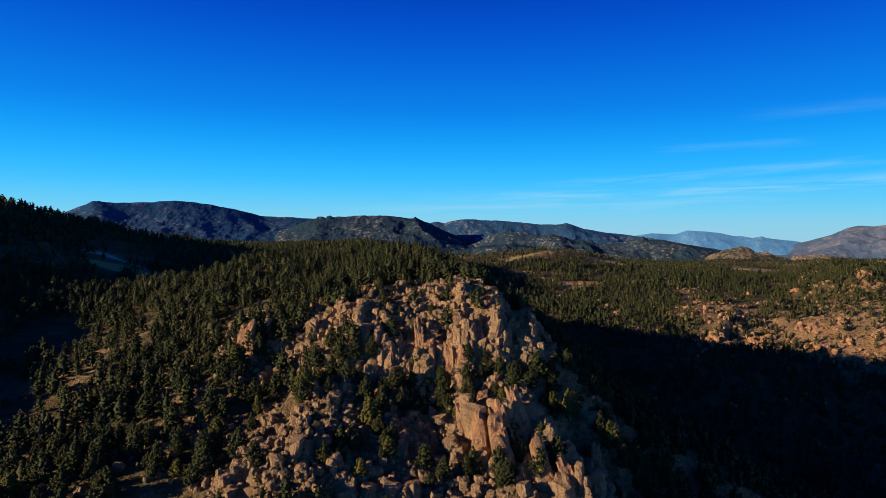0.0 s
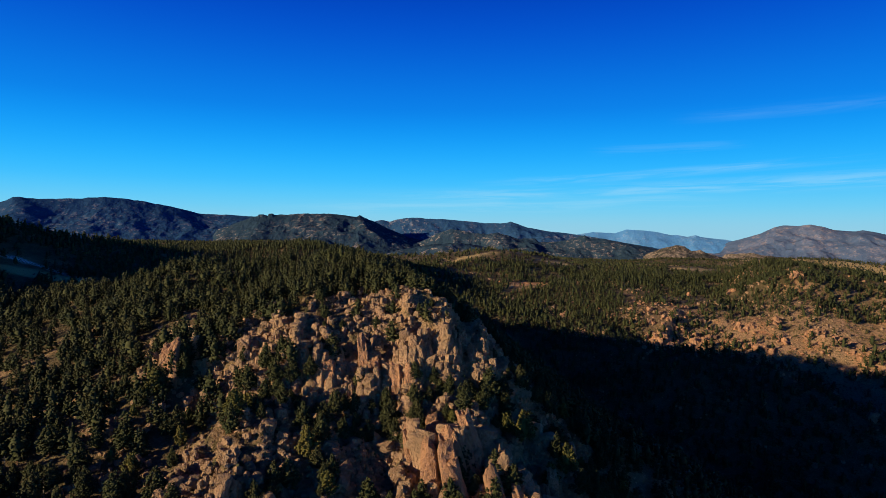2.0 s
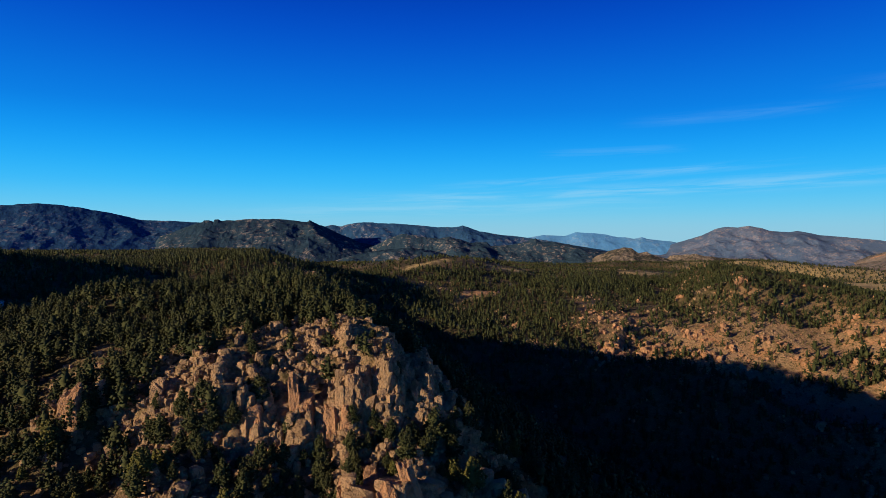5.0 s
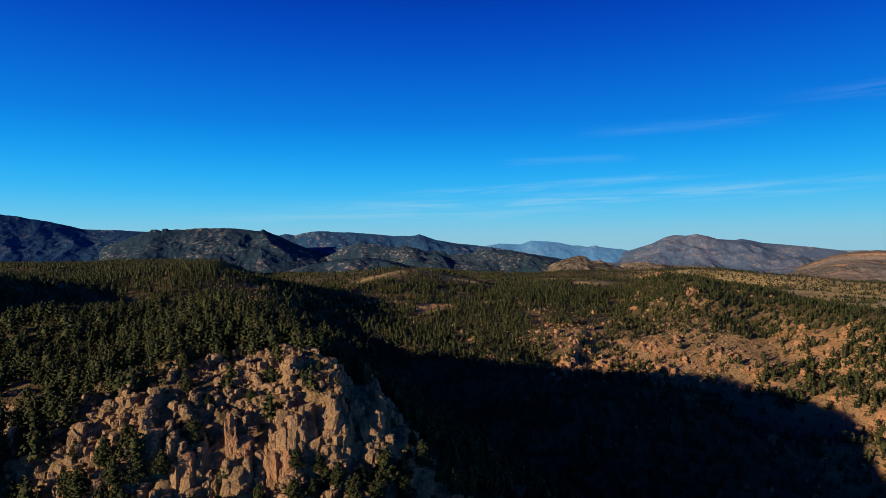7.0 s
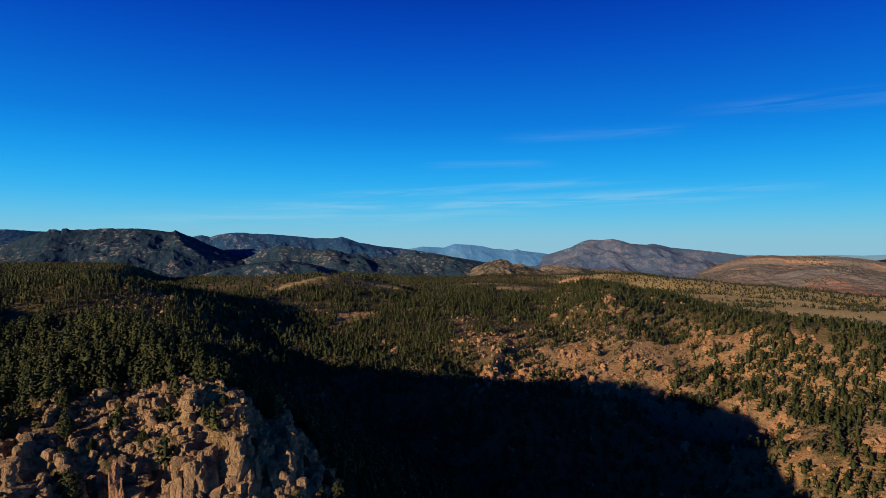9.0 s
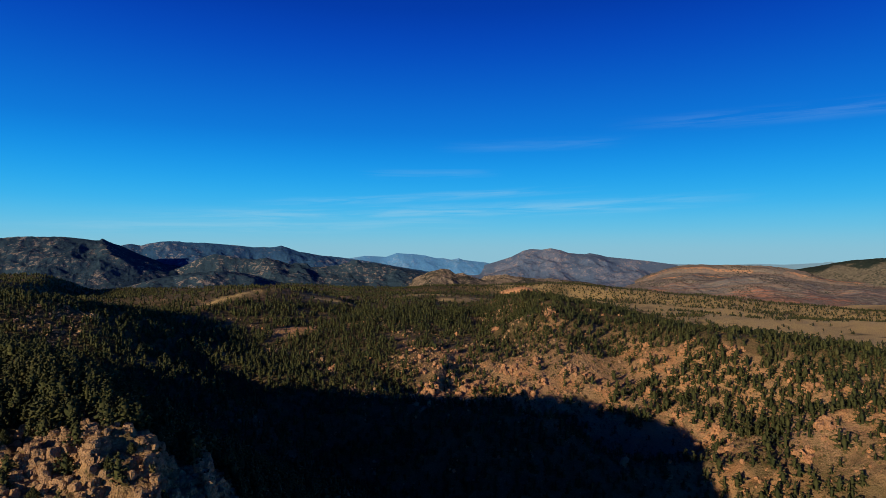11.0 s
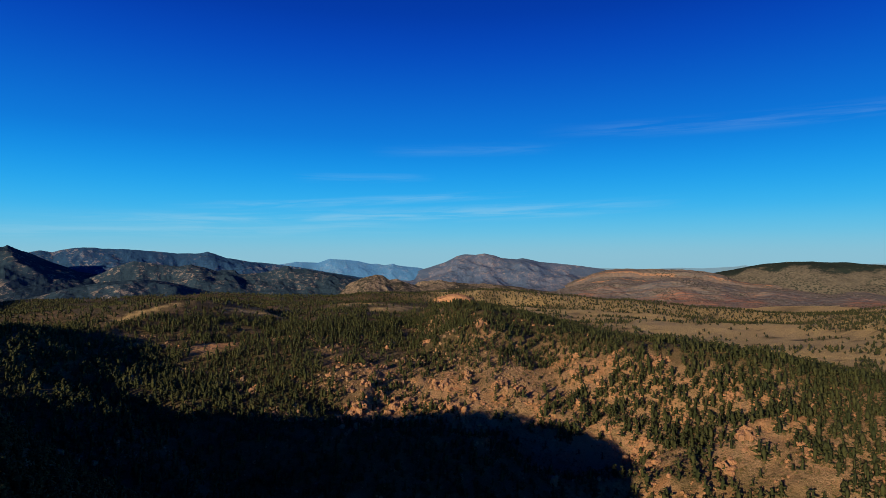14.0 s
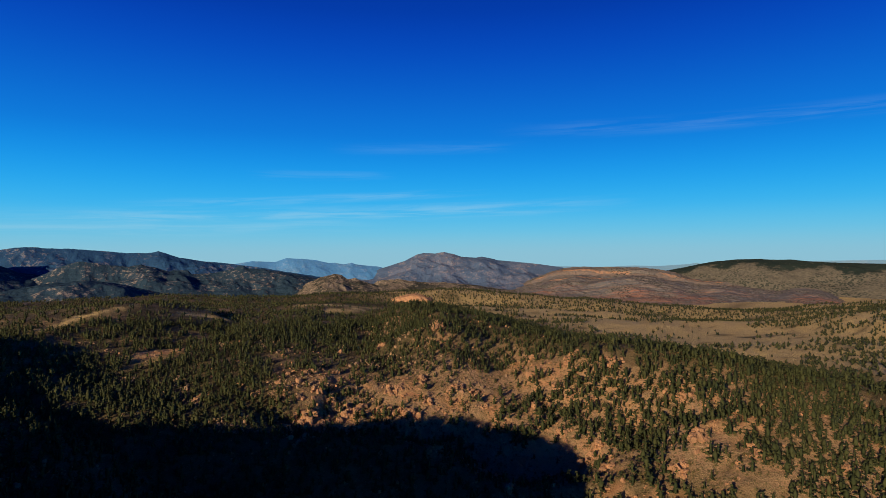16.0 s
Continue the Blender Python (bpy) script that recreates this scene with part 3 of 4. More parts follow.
def mountain(name, label, profile, distance, depth, mat, seed, foot=-140, rough=1.0, cliff=0.0, gully=1.0, lines=48):
    """A range with the given skyline (bearing and height in degrees), with spurs and gullies on its face."""
    az, el = np.array(profile).T
    b = np.arange(az[0], az[-1], 0.08 if lines > 20 else 0.3)
    crest = EYE[2] + distance * np.tan(np.radians(np.interp(b, az, el)))
    rows = np.concatenate([np.linspace(0, 1, lines), (1.02, 1.06, 1.15)])
    B, S = np.meshgrid(np.radians(b), rows)
    # the crest's knobs stand at the crest alone; lower down the face follows a smoothed line
    wide = np.exp(-(np.arange(-25, 26) * (b[1] - b[0]) / 0.55) ** 2)
    even = np.convolve(np.pad(crest, 25, mode="edge"), wide / wide.sum(), mode="valid")
    C = even + (crest - even) * step(0.93, 1.0, S)
    D = distance - depth * (1 - S)
    X, Y = EYE[0] + D * np.sin(B), EYE[1] + D * np.cos(B)
    rise = np.where(S <= 1, S ** 0.9, 1 - (S - 1) * 1.2)
    if cliff:  # beds: a broken scarp under the rim, a lower step, long even slopes between
        wob = S + 0.035 * fractal(X, Y, 260, 3, seed + 5)
        rise = np.where(S <= 1, (1 - cliff) * S ** 1.15 + cliff * (0.7 * step(0.86, 0.93, wob) + 0.3 * step(0.5, 0.55, wob)), rise)
    Z = foot + (C - foot) * rise
    hold = np.where(S <= 1, np.minimum(S * 2.5, 1) * np.minimum(1, (1 - S) * 4), np.minimum(1, (S - 1) * 4))
    tall = (C - foot)
    Z = Z + hold * gully * tall * (0.45 * fractal(X, Y, 420, 4, seed, 0.5) + 0.08 * (ridged(X, Y, 130, 3, seed + 3) - 0.3))
    Z = Z + rough * tall * 0.02 * fractal(X, Y, 90, 4, seed + 9) * np.minimum(1, S * 3) + rough * 4 * fractal(X, Y, 24, 2, seed + 4)
    me = mesh_of(name, np.stack([X, Y, Z], -1).reshape(-1, 3), quads(len(b), len(rows)), [mat])
    me.attributes.new("bed", "FLOAT", "POINT").data.foreach_set("value", S.ravel().astype(np.float32))
    return tagged(new(name, me), label, "mountain", kind="structure")


FAR_LEFT_RANGE = [(-41.3, -0.2), (-36.4, 0.2), (-33.5, 0.8), (-31.6, 1.8), (-31.2, 1.95), (-30.8, 2.23), (-30.3, 2.27), (-29.8, 2.15), (-29.1, 2.11), (-27.9, 2.18), (-26.1, 2.27), (-25.7, 2.38), (-24.5, 2.42), (-23.1, 2.37), (-21.7, 2.19), (-19.9, 1.86), (-18.1, 1.43), (-16.9, 1.18), (-15.0, 1.15), (-13.0, 1.04), (-9.8, 0.75), (-6.7, 0.4), (-3, -0.6)]
NOTCH_MOUNTAIN = [(-25, -4.5), (-21, -2.6), (-18.5, -1.9), (-16.4, -1.2), (-15.8, -0.27), (-14.5, 0.25), (-13.4, 0.69), (-12.7, 0.96), (-12.3, 1.05), (-12.2, 1.22), (-11.8, 1.23), (-11.6, 1.13), (-11.4, 1.06), (-11.3, 1.27), (-11.0, 1.29), (-10.8, 1.16), (-10.3, 1.22), (-9.4, 1.23), (-8.4, 1.31), (-7.0, 1.37), (-5.6, 1.35), (-4.7, 1.24), (-3.3, 1.11), (-3.2, 1.13), (-3.0, 1.29), (-2.9, 1.26), (-2.6, 1.08), (-1.7, 0.68), (-0.5, 0.08), (0.8, -0.47), (1.7, -0.87), (3.1, -1.16), (6, -1.9), (11, -3.6)]
MIDDLE_RANGE = [(-4.5, 0.2), (-2.6, 0.4), (-1.4, 0.69), (-0.8, 0.82), (-0.1, 0.7), (0.4, 0.83), (1.3, 1.02), (2.2, 1.07), (3.7, 0.97), (5.3, 0.93), (6.8, 0.81), (8.2, 0.68), (9.1, 0.59), (10.9, 0.6), (11.5, 0.73), (12.2, 0.52), (13.1, 0.19), (14.9, -0.14), (16.5, -0.29), (18.0, -0.5), (20.2, -0.82), (22.8, -1.3), (29, -2.2), (33, -3.2)]
FRONT_HILLS = [(-1.8, -2.4), (1.5, -1.8), (3.5, -0.98), (4.2, -0.55), (5.7, -0.02), (6.7, -0.14), (8.0, -0.4), (9.1, -0.52), (10.2, -0.33), (10.9, -0.5), (12.3, -0.98), (12.6, -0.86), (13.8, -0.92), (14.1, -1.23), (15.8, -1.17), (17.6, -0.79), (17.9, -0.58), (18.4, -0.53), (18.8, -0.78), (20.2, -0.87), (21.9, -1.19), (23.6, -1.49), (25.3, -1.9), (29.5, -2.9), (32.5, -4)]
BLUE_RANGE = [(12, -1.4), (15, -0.9), (16.9, -0.55), (18.0, -0.38), (19.1, -0.19), (21.1, -0.29), (22.1, 0.07), (23.6, -0.01), (24.8, -0.15), (25.9, -0.42), (26.5, -0.4), (27.3, -0.56), (28.0, -0.4), (28.4, -0.55), (29.4, -0.68), (30.4, -0.76), (31.2, -0.95), (32.6, -1.22), (36.5, -1.8)]
LONG_PEAK = [(21, -1.6), (26, -1.5), (29.7, -1.5), (30.6, -1.0), (31.6, -0.7), (33.0, -0.25), (34.1, 0.33), (34.8, 0.49), (35.8, 0.44), (36.7, 0.57), (37.6, 0.36), (38.3, 0.12), (39.7, 0.0), (40.2, 0.09), (40.9, -0.01), (41.8, -0.25), (43.6, -0.42), (45.5, -0.61), (47.5, -0.89), (48.4, -1.13), (49.8, -1.25), (54, -1.5), (57, -1.6)]
ROCK_KNOB = [(16.5, -5), (20.1, -3.9), (22.1, -3.3), (23.4, -2.65), (24.1, -2.1), (25.2, -1.66), (26.3, -1.37), (27.1, -1.45), (27.7, -1.92), (28.4, -1.81), (29.7, -2.28), (30.6, -2.46), (32.0, -2.65), (32.7, -3.01), (34.3, -3.48), (39.5, -4.8)]
RED_MESA = [(37.5, -4.0), (40.8, -3.16), (43.2, -2.5), (45.0, -1.95), (46.2, -1.5), (47.2, -1.12), (47.9, -0.95), (48.8, -0.86), (50.5, -0.87), (52.8, -0.87), (54.6, -0.92), (56.2, -1.1), (57.3, -1.29), (58.8, -1.83), (59.8, -1.98), (61.5, -2.03), (63.5, -2.27), (65.6, -2.52), (66.1, -2.36), (66.5, -2.22), (67.8, -2.2), (69.0, -2.55), (69.7, -3.01), (70.8, -3.16), (72.7, -3.3), (78, -3.4)]
WOODED_MESA = [(52, -1.6), (55.7, -1.33), (56.8, -1.19), (58.3, -0.91), (59.6, -0.61), (60.9, -0.38), (62.5, -0.23), (64.1, -0.19), (65.4, -0.28), (66.4, -0.24), (67.5, -0.37), (69.6, -0.5), (71.0, -0.54), (72.7, -0.57), (78, -0.75)]
LOW_RIDGE = [(-6.0, -4.2), (0.7, -2.15), (2.2, -1.92), (3.8, -1.62), (6.0, -1.43), (8.1, -1.68), (10.1, -2.14), (12.3, -2.73), (17.3, -4.2)]
ROLLING_HILLS = [(25.7, -3.6), (29.7, -2.7), (30.4, -2.06), (32.5, -1.92), (33.4, -2.09), (35.3, -2.28), (36.7, -2.25), (38.1, -2.39), (39.7, -2.54), (41.8, -2.89), (43.6, -3.05), (47.9, -3.35), (52.9, -3.4)]
FAR_PLAIN = [(38, -0.8), (46, -0.8), (46.9, -0.83), (51.7, -0.89), (54.0, -0.77), (56.0, -0.82), (58.8, -0.63), (59.2, -0.52), (59.8, -0.63), (62.5, -0.48), (72.7, -0.28), (82, -0.25)]

mountain("mountain_west", "long wooded mountain range, painted dark blue for haze", FAR_LEFT_RANGE, 4850, 900, FAR_RANGE, 101, rough=0.6, gully=0.25)
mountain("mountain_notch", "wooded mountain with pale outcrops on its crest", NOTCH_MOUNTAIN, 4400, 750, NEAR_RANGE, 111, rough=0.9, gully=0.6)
mountain("mountain_middle", "wooded range with bare slopes, painted blue for haze", MIDDLE_RANGE, 4780, 520, FAR_RANGE, 121, rough=0.6, gully=0.8)
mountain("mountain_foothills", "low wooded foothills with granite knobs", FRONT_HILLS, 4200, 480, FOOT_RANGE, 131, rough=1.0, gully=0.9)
mountain("mountain_blue", "faint range on the skyline, painted blue for haze", BLUE_RANGE, 4930, 300, PALE_RANGE, 141, rough=0.3, gully=0.4, lines=30)
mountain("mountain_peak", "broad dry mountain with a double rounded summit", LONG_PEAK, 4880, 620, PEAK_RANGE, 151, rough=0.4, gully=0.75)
mountain("mountain_knob", "bare tan granite knob among woods", ROCK_KNOB, 3950, 420, KNOB_ROCK, 161, rough=1.6, gully=1.2)
mountain("mountain_low_ridge", "low dark wooded ridge before the foothills", LOW_RIDGE, 2900, 420, NEAR_RANGE, 201, rough=1.2, gully=0.8)
mountain("mountain_rolling", "rolling stony hills dotted with pines", ROLLING_HILLS, 4300, 330, KNOB_ROCK, 211, rough=1.2, gully=1.0)
mountain("mountain_mesa", "tilted mesa with red and buff rock beds", RED_MESA, 4600, 1100, RED_BEDS, 171, rough=1.3, cliff=0.2, gully=0.7, lines=70)
mountain("mountain_wooded_mesa", "dark wooded mesa top", WOODED_MESA, 4850, 500, DARK_WOOD, 181, rough=0.4, gully=0.4, lines=30)
mountain("backdrop_plain", "plain at the horizon, painted a hazy blue", FAR_PLAIN, 4950, 250, HAZE_PLAIN, 191, rough=0.0, gully=0.0, lines=6)


# ---------------------------------------------------------------- rocks
def rock_form(seed, cuts=11, grid=3, squareness=0.35):
    """A broken granite block about 1 m across: a ball cut by joint planes."""
    rng = np.random.default_rng(seed)
    pts, faces = [], []
    for axis in range(3):
        for sign in (-1, 1):
            first = len(pts)
            for i in range(grid + 1):
                for j in range(grid + 1):
                    v = [0.0, 0.0, 0.0]
                    v[axis], v[(axis + 1) % 3], v[(axis + 2) % 3] = sign, (2 * i / grid - 1) * sign, 2 * j / grid - 1
                    pts.append(v)
            for i in range(grid):
                for j in range(grid):
                    a = first + i * (grid + 1) + j
                    faces.append((a, a + grid + 1, a + grid + 2, a + 1))
    v = np.array(pts)
    keys, back = np.unique(np.round(v * 1000).astype(int), axis=0, return_inverse=True)
    v = keys / 1000.0
    faces = back.ravel()[np.array(faces)]
    way = v / np.linalg.norm(v, axis=1, keepdims=True)
    planes = rng.normal(size=(cuts, 3))
    planes = np.concatenate([planes / np.linalg.norm(planes, axis=1, keepdims=True), np.eye(3), -np.eye(3)])
    off = np.concatenate([rng.uniform(0.42, 0.6, cuts), rng.uniform(0.38, 0.5, 6)])
    reach = off / np.maximum(way @ planes.T, 1e-3)
    r = np.minimum(reach.min(1), 0.62)
    v = way * r[:, None] * (1 + 0.04 * rng.normal(size=(len(v), 1)))
    return v, faces


def column_form(seed, grid=4, top=0.5):
    """A jointed granite block about 1 m each way: steep flat sides meeting in worn arrises, chopped corners, a broken sloping top."""
    rng = np.random.default_rng(seed)
    v, faces = rock_form(seed, 3, grid)
    way = v / np.linalg.norm(v, axis=1, keepdims=True)
    a = np.radians(np.array([0, 90, 180, 270]) + rng.normal(0, 9, 4))
    chop = np.radians(rng.choice([45, 135, 225, 315], 2, replace=False) + rng.normal(0, 14, 2))
    sides = np.stack([np.cos(a), np.sin(a), rng.uniform(-0.06, 0.16, 4)], -1)
    corners = np.stack([np.cos(chop), np.sin(chop), rng.uniform(0.0, 0.35, 2)], -1)
    tops = [(rng.uniform(-top, top), rng.uniform(-0.7, 0.1), 1), (rng.uniform(-1, 1), rng.uniform(-1, 0.4), rng.uniform(0.6, 1.3)), (0, 0, -1)]
    planes = np.concatenate([sides, corners, tops])
    planes = planes / np.linalg.norm(planes, axis=1, keepdims=True)
    off = np.concatenate([rng.uniform(0.38, 0.5, 4), rng.uniform(0.46, 0.58, 2), [0.45, 0.52, 0.5]])
    reach = off / np.maximum(way @ planes.T, 1e-3)
    r = -np.log(np.exp(-np.minimum(reach, 3) * 30).sum(1)) / 30 + 0.02
    lump = sum(0.055 * np.sin(way @ rng.normal(0, k, 3) + rng.uniform(0, 6)) for k in (2.5, 4.5, 7.0))
    return way * (r * (1 + lump + 0.02 * rng.normal(size=len(v))))[:, None], faces


ROCK_FORMS = [rock_form(s, cuts=9) for s in range(10)]
COLUMN_FORMS = [column_form(s + 60) for s in range(16)]
SLAB_FORMS = [column_form(s + 90, 6, 0.45) for s in range(6)]
SMALL_FORMS = [rock_form(s + 20, cuts=8, grid=2) for s in range(6)]


def turned(rng, n, lean, heading=None):
    """Turns for n things: any heading, or about the given one, and a lean of up to so many radians."""
    a, lx, ly = rng.uniform(0, 2 * np.pi, n) if heading is None else heading + rng.normal(0, 0.2, n), rng.uniform(-lean, lean, n), rng.uniform(-lean, lean, n)
    c, s, o, i = np.cos(a), np.sin(a), np.zeros(n), np.ones(n)
    spin = np.stack([c, -s, o, s, c, o, o, o, i], -1).reshape(n, 3, 3)
    tip = np.stack([np.cos(ly), o, np.sin(ly), np.sin(lx) * np.sin(ly), np.cos(lx), -np.sin(lx) * np.cos(ly), -np.cos(lx) * np.sin(ly), np.sin(lx), np.cos(lx) * np.cos(ly)], -1).reshape(n, 3, 3)
    return tip @ spin


def joined(forms, rng, at, size, lean, heading=None):
    """Many copies of the forms in one set of arrays: at (n, 3), size (n, 3); all of one heading, more or less, where it is given."""
    n = len(at)
    pick, turn = rng.integers(0, len(forms), n), turned(rng, n, lean, heading)
    vs, fs, first = [], [], 0
    for k, (v, f) in enumerate(forms):
        m = np.nonzero(pick == k)[0]
        if not len(m):
            continue
        shaped = np.einsum("nij,nvj->nvi", turn[m], v[None] * size[m][:, None, :]) + at[m][:, None, :]
        vs.append(shaped.reshape(-1, 3))
        fs.append((f[None] + (np.arange(len(m)) * len(v))[:, None, None] + first).reshape(-1, f.shape[1]))
        first += len(m) * len(v)
    return np.concatenate(vs), np.concatenate(fs)


def scatter(rng, x0, x1, y0, y1, count, chance):
    """Random places kept with the chance that the function gives."""
    x, y = rng.uniform(x0, x1, count), rng.uniform(y0, y1, count)
    keep = rng.uniform(0, 1, count) < chance(x, y)
    return x[keep], y[keep]


def slope_at(x, y, e=3.0):
    return np.hypot(base_height(x + e, y) - base_height(x - e, y), base_height(x, y + e) - base_height(x, y - e)) / (2 * e)


rng = np.random.default_rng(7)
crag_thing = tagged(new("granite_crag"), "steep crag of broken pinkish granite blocks and boulders", "rock")
# tall joint blocks on the cliffs
bx, by = scatter(rng, -75, 85, 168, 272, 16000, lambda x, y: crag_share(x, y) * (0.05 + 0.4 * step(0.3, 0.75, slope_at(x, y))) * (0.3 + 0.7 * step(-0.2, 0.2, ridged(x, y * 0.22, 13, 2, 21))))
w_ = rng.uniform(1.2, 3.6, len(bx))
bs = np.stack([w_, w_ * rng.uniform(0.7, 1.1, len(bx)), w_ * rng.uniform(0.7, 1.5, len(bx))], -1)
bz = ground_height(bx, by) + bs[:, 2] * rng.uniform(-0.2, 0.12, len(bx))
order = np.argsort(by + rng.uniform(0, 60, len(bx)))
nearest, rest = order[:110], order[110:]
shared = [mesh_of("boulder", v, f, [GRANITE]) for v, f in ROCK_FORMS]
for i in nearest:
    ob = part("boulder", shared[int(rng.integers(0, len(shared)))], crag_thing)
    ob.matrix_basis = pose(bx[i], by[i], bz[i], rng.uniform(-9, 9), rng.uniform(-9, 9), rng.uniform(0, 360)) @ Matrix.Diagonal((*bs[i], 1))
v, f = joined(SMALL_FORMS, rng, np.stack([bx, by, bz], -1)[rest], bs[rest], 0.15)
tagged(part("boulder_field", mesh_of("boulder_field", v, f, [GRANITE]), crag_thing), kind="stuff")
# cliff lines: pillars side by side, stacked from the foot to the brow
CLIFFS = [  # course in plan, height, pillar width: the upper wall
    ([(-34, 230), (-20, 227), (-4, 225), (12, 226), (26, 231)], 18, 2.3),
    ([(-34, 236), (-12, 233), (6, 232), (24, 238)], 8, 2.0),
    ([(-30, 247), (-12, 243), (6, 243), (22, 248)], 4.5, 1.8),
    ([(34, 229), (37, 246), (38, 262), (38, 282)], 8, 2.3),
    ([(-84, 243), (-77, 245), (-71, 249)], 12, 2.6),
    ([(-54, 236), (-48, 250), (-43, 264)], 6, 2.4),
]
CLIFFS += [  # the steps below it
    ([(-6, 207), (8, 200), (20, 192), (30, 186)], 12, 4.6),
    ([(-2, 212), (12, 206), (24, 200), (34, 196)], 7, 3.8),
    ([(30, 186), (40, 184), (50, 190), (58, 202)], 12, 3.8),
    ([(8, 184), (20, 178), (34, 172), (46, 174)], 11, 4.2),
    ([(-56, 178), (-46, 174), (-36, 178), (-28, 184)], 6, 1.9),
    ([(-60, 196), (-46, 190), (-32, 196)], 4, 1.6),
    ([(48, 209), (56, 202), (64, 196), (72, 189)], 8, 3.0),
    ([(-40, 168), (-28, 164), (-16, 166), (-4, 170)], 8, 2.6),
    ([(-34, 184), (-22, 182), (-8, 186)], 6, 2.2),
    ([(-72, 172), (-60, 168), (-48, 165)], 6, 2.2),
]
JOINTS = radians(-24)  # the heading that the crag's joint faces share
rows = []
for course, tall, width in CLIFFS:
    left, out, share_up, back = 0.0, 0.0, 1.0, 0.25
    for (x0, y0), (x1, y1) in zip(course, course[1:]):
        reach = math.hypot(x1 - x0, y1 - y0)
        s = 0.0
        while s < reach:
            if left <= 0:  # a new buttress, set forward or back from its neighbour with a cleft between
                left, out, share_up, back = rng.uniform(1.4, 3.6) * width, rng.uniform(-2.8, 2.8), rng.uniform(0.45, 1.15), rng.uniform(0.1, 0.45)
                s += rng.uniform(0.3, 0.9) * width
            wide = width * rng.choice([0.4, 0.6, 0.8, 1.1, 1.5, 2.0])
            px, py = x0 + (x1 - x0) * min(1, s / reach), y0 + (y1 - y0) * min(1, s / reach) + out + rng.uniform(-0.9, 0.9)
            foot = float(ground_height(np.array([px]), np.array([py - 3.0]))[0]) - 2
            top, z = foot + tall * share_up * rng.uniform(0.7, 1.1), foot
            while z < top:
                high = min(wide * rng.choice([0.5, 0.8, 1.1, 1.5, 2.2]), 8, top - z + 1.5)
                rows.append((px + rng.uniform(-0.25, 0.25), py + back * (z - foot) + rng.uniform(-0.3, 0.3), z + 0.4 * high, wide * rng.uniform(0.85, 1.2), wide * rng.uniform(1.0, 1.7), high * 1.12))
                z += high * 0.8
            s += wide * 0.74
            left -= wide * 0.74
rows = np.array(rows)
pillars = [mesh_of("pillar", v, f, [GRANITE]) for v, f in COLUMN_FORMS]
order = np.argsort(-rows[:, 3] * rows[:, 5] + rng.uniform(0, 6, len(rows)))
for i in order[:270]:
    x, y, z, a, b_, c = rows[i]
    ob = part("pillar", pillars[int(rng.integers(0, len(pillars)))], crag_thing)
    ob.matrix_basis = pose(x, y, z, rng.uniform(-14, 6), rng.uniform(-16, 8), math.degrees(JOINTS) + rng.normal(0, 12) + 90 * int(rng.integers(0, 4))) @ Matrix.Diagonal((a, b_ if a < 3 else a, c, 1))
rest = rows[order[270:]]
v, f = joined(COLUMN_FORMS, rng, rest[:, :3], rest[:, [3, 3, 5]] * np.array([1.1, 1.1, 1]), 0.14, JOINTS)
tagged(part("pillar_mass", mesh_of("pillar_mass", v, f, [GRANITE]), crag_thing), kind="stuff")
# great slabs and fins: foot in plan, height, width, and how far the top leans over towards -x
SLABS = [
    (8, 196, 11, 4.6, 1), (15, 205, 8, 4, 1), (27, 189, 14, 5.5, 7), (13, 184, 17, 5, 1.5), (21, 187, 16, 5, 4), (33, 176, 16, 4.2, 5), (40, 173, 11, 3.8, 4),
    (62, 193, 12, 2.8, 4), (28, 192, 17, 3.6, 5.5), (30, 240, 8, 3.4, 3), (35, 231, 12, 3.4, 5), (36, 227, 13, 3.4, 5), (-8, 231, 12, 3.2, 1.5), (-4, 229, 11, 5.2, 2),
    (4, 226, 11, 5, 1), (8, 223, 10, 3.6, 0.6), (-76, 238, 15, 5, 2.5), (-20, 227, 9, 4.4, 1), (-17, 235, 6, 3.6, 1.5), (20, 180, 16, 5.5, 3),
]
slabs = [mesh_of("slab", v, f, [RED_GRANITE]) for v, f in SLAB_FORMS]
for k, (x, y, tall, wide, over) in enumerate(SLABS):
    foot = float(ground_height(np.array([x * 1.0]), np.array([y - 2.0]))[0]) - 2.5
    ob = part("slab", slabs[k % len(slabs)], crag_thing, "smooth pink granite slab")
    ob.matrix_basis = pose(x - 0.5 * over, y + 0.12 * tall, foot + 0.5 * tall, -12, -math.degrees(math.atan2(over, tall)), rng.uniform(-16, 10)) @ Matrix.Diagonal((wide * 1.15, wide * 1.3, tall * 1.15, 1))
# loose boulders between them and on the slopes beside
sx, sy = scatter(rng, -125, 70, 150, 290, 24000, lambda x, y: np.clip(0.75 * crag_share(x, y) + 0.22 * step(-130, -90, x) * step(330, 250, y), 0, 1) * step(-0.25, 0.2, fractal(x, y, 14, 2, 77)))
ss = rng.gamma(1.7, 0.55, len(sx))[:, None] * rng.uniform(0.7, 1.3, (len(sx), 3)) + 0.4
v, f = joined(SMALL_FORMS, rng, np.stack([sx, sy, ground_height(sx, sy) + ss[:, 2] * 0.15], -1), ss, 0.4)
tagged(new("boulder_scree", mesh_of("boulder_scree", v, f, [GRANITE])), "loose granite boulders on the crag slopes", "rocks", kind="stuff")

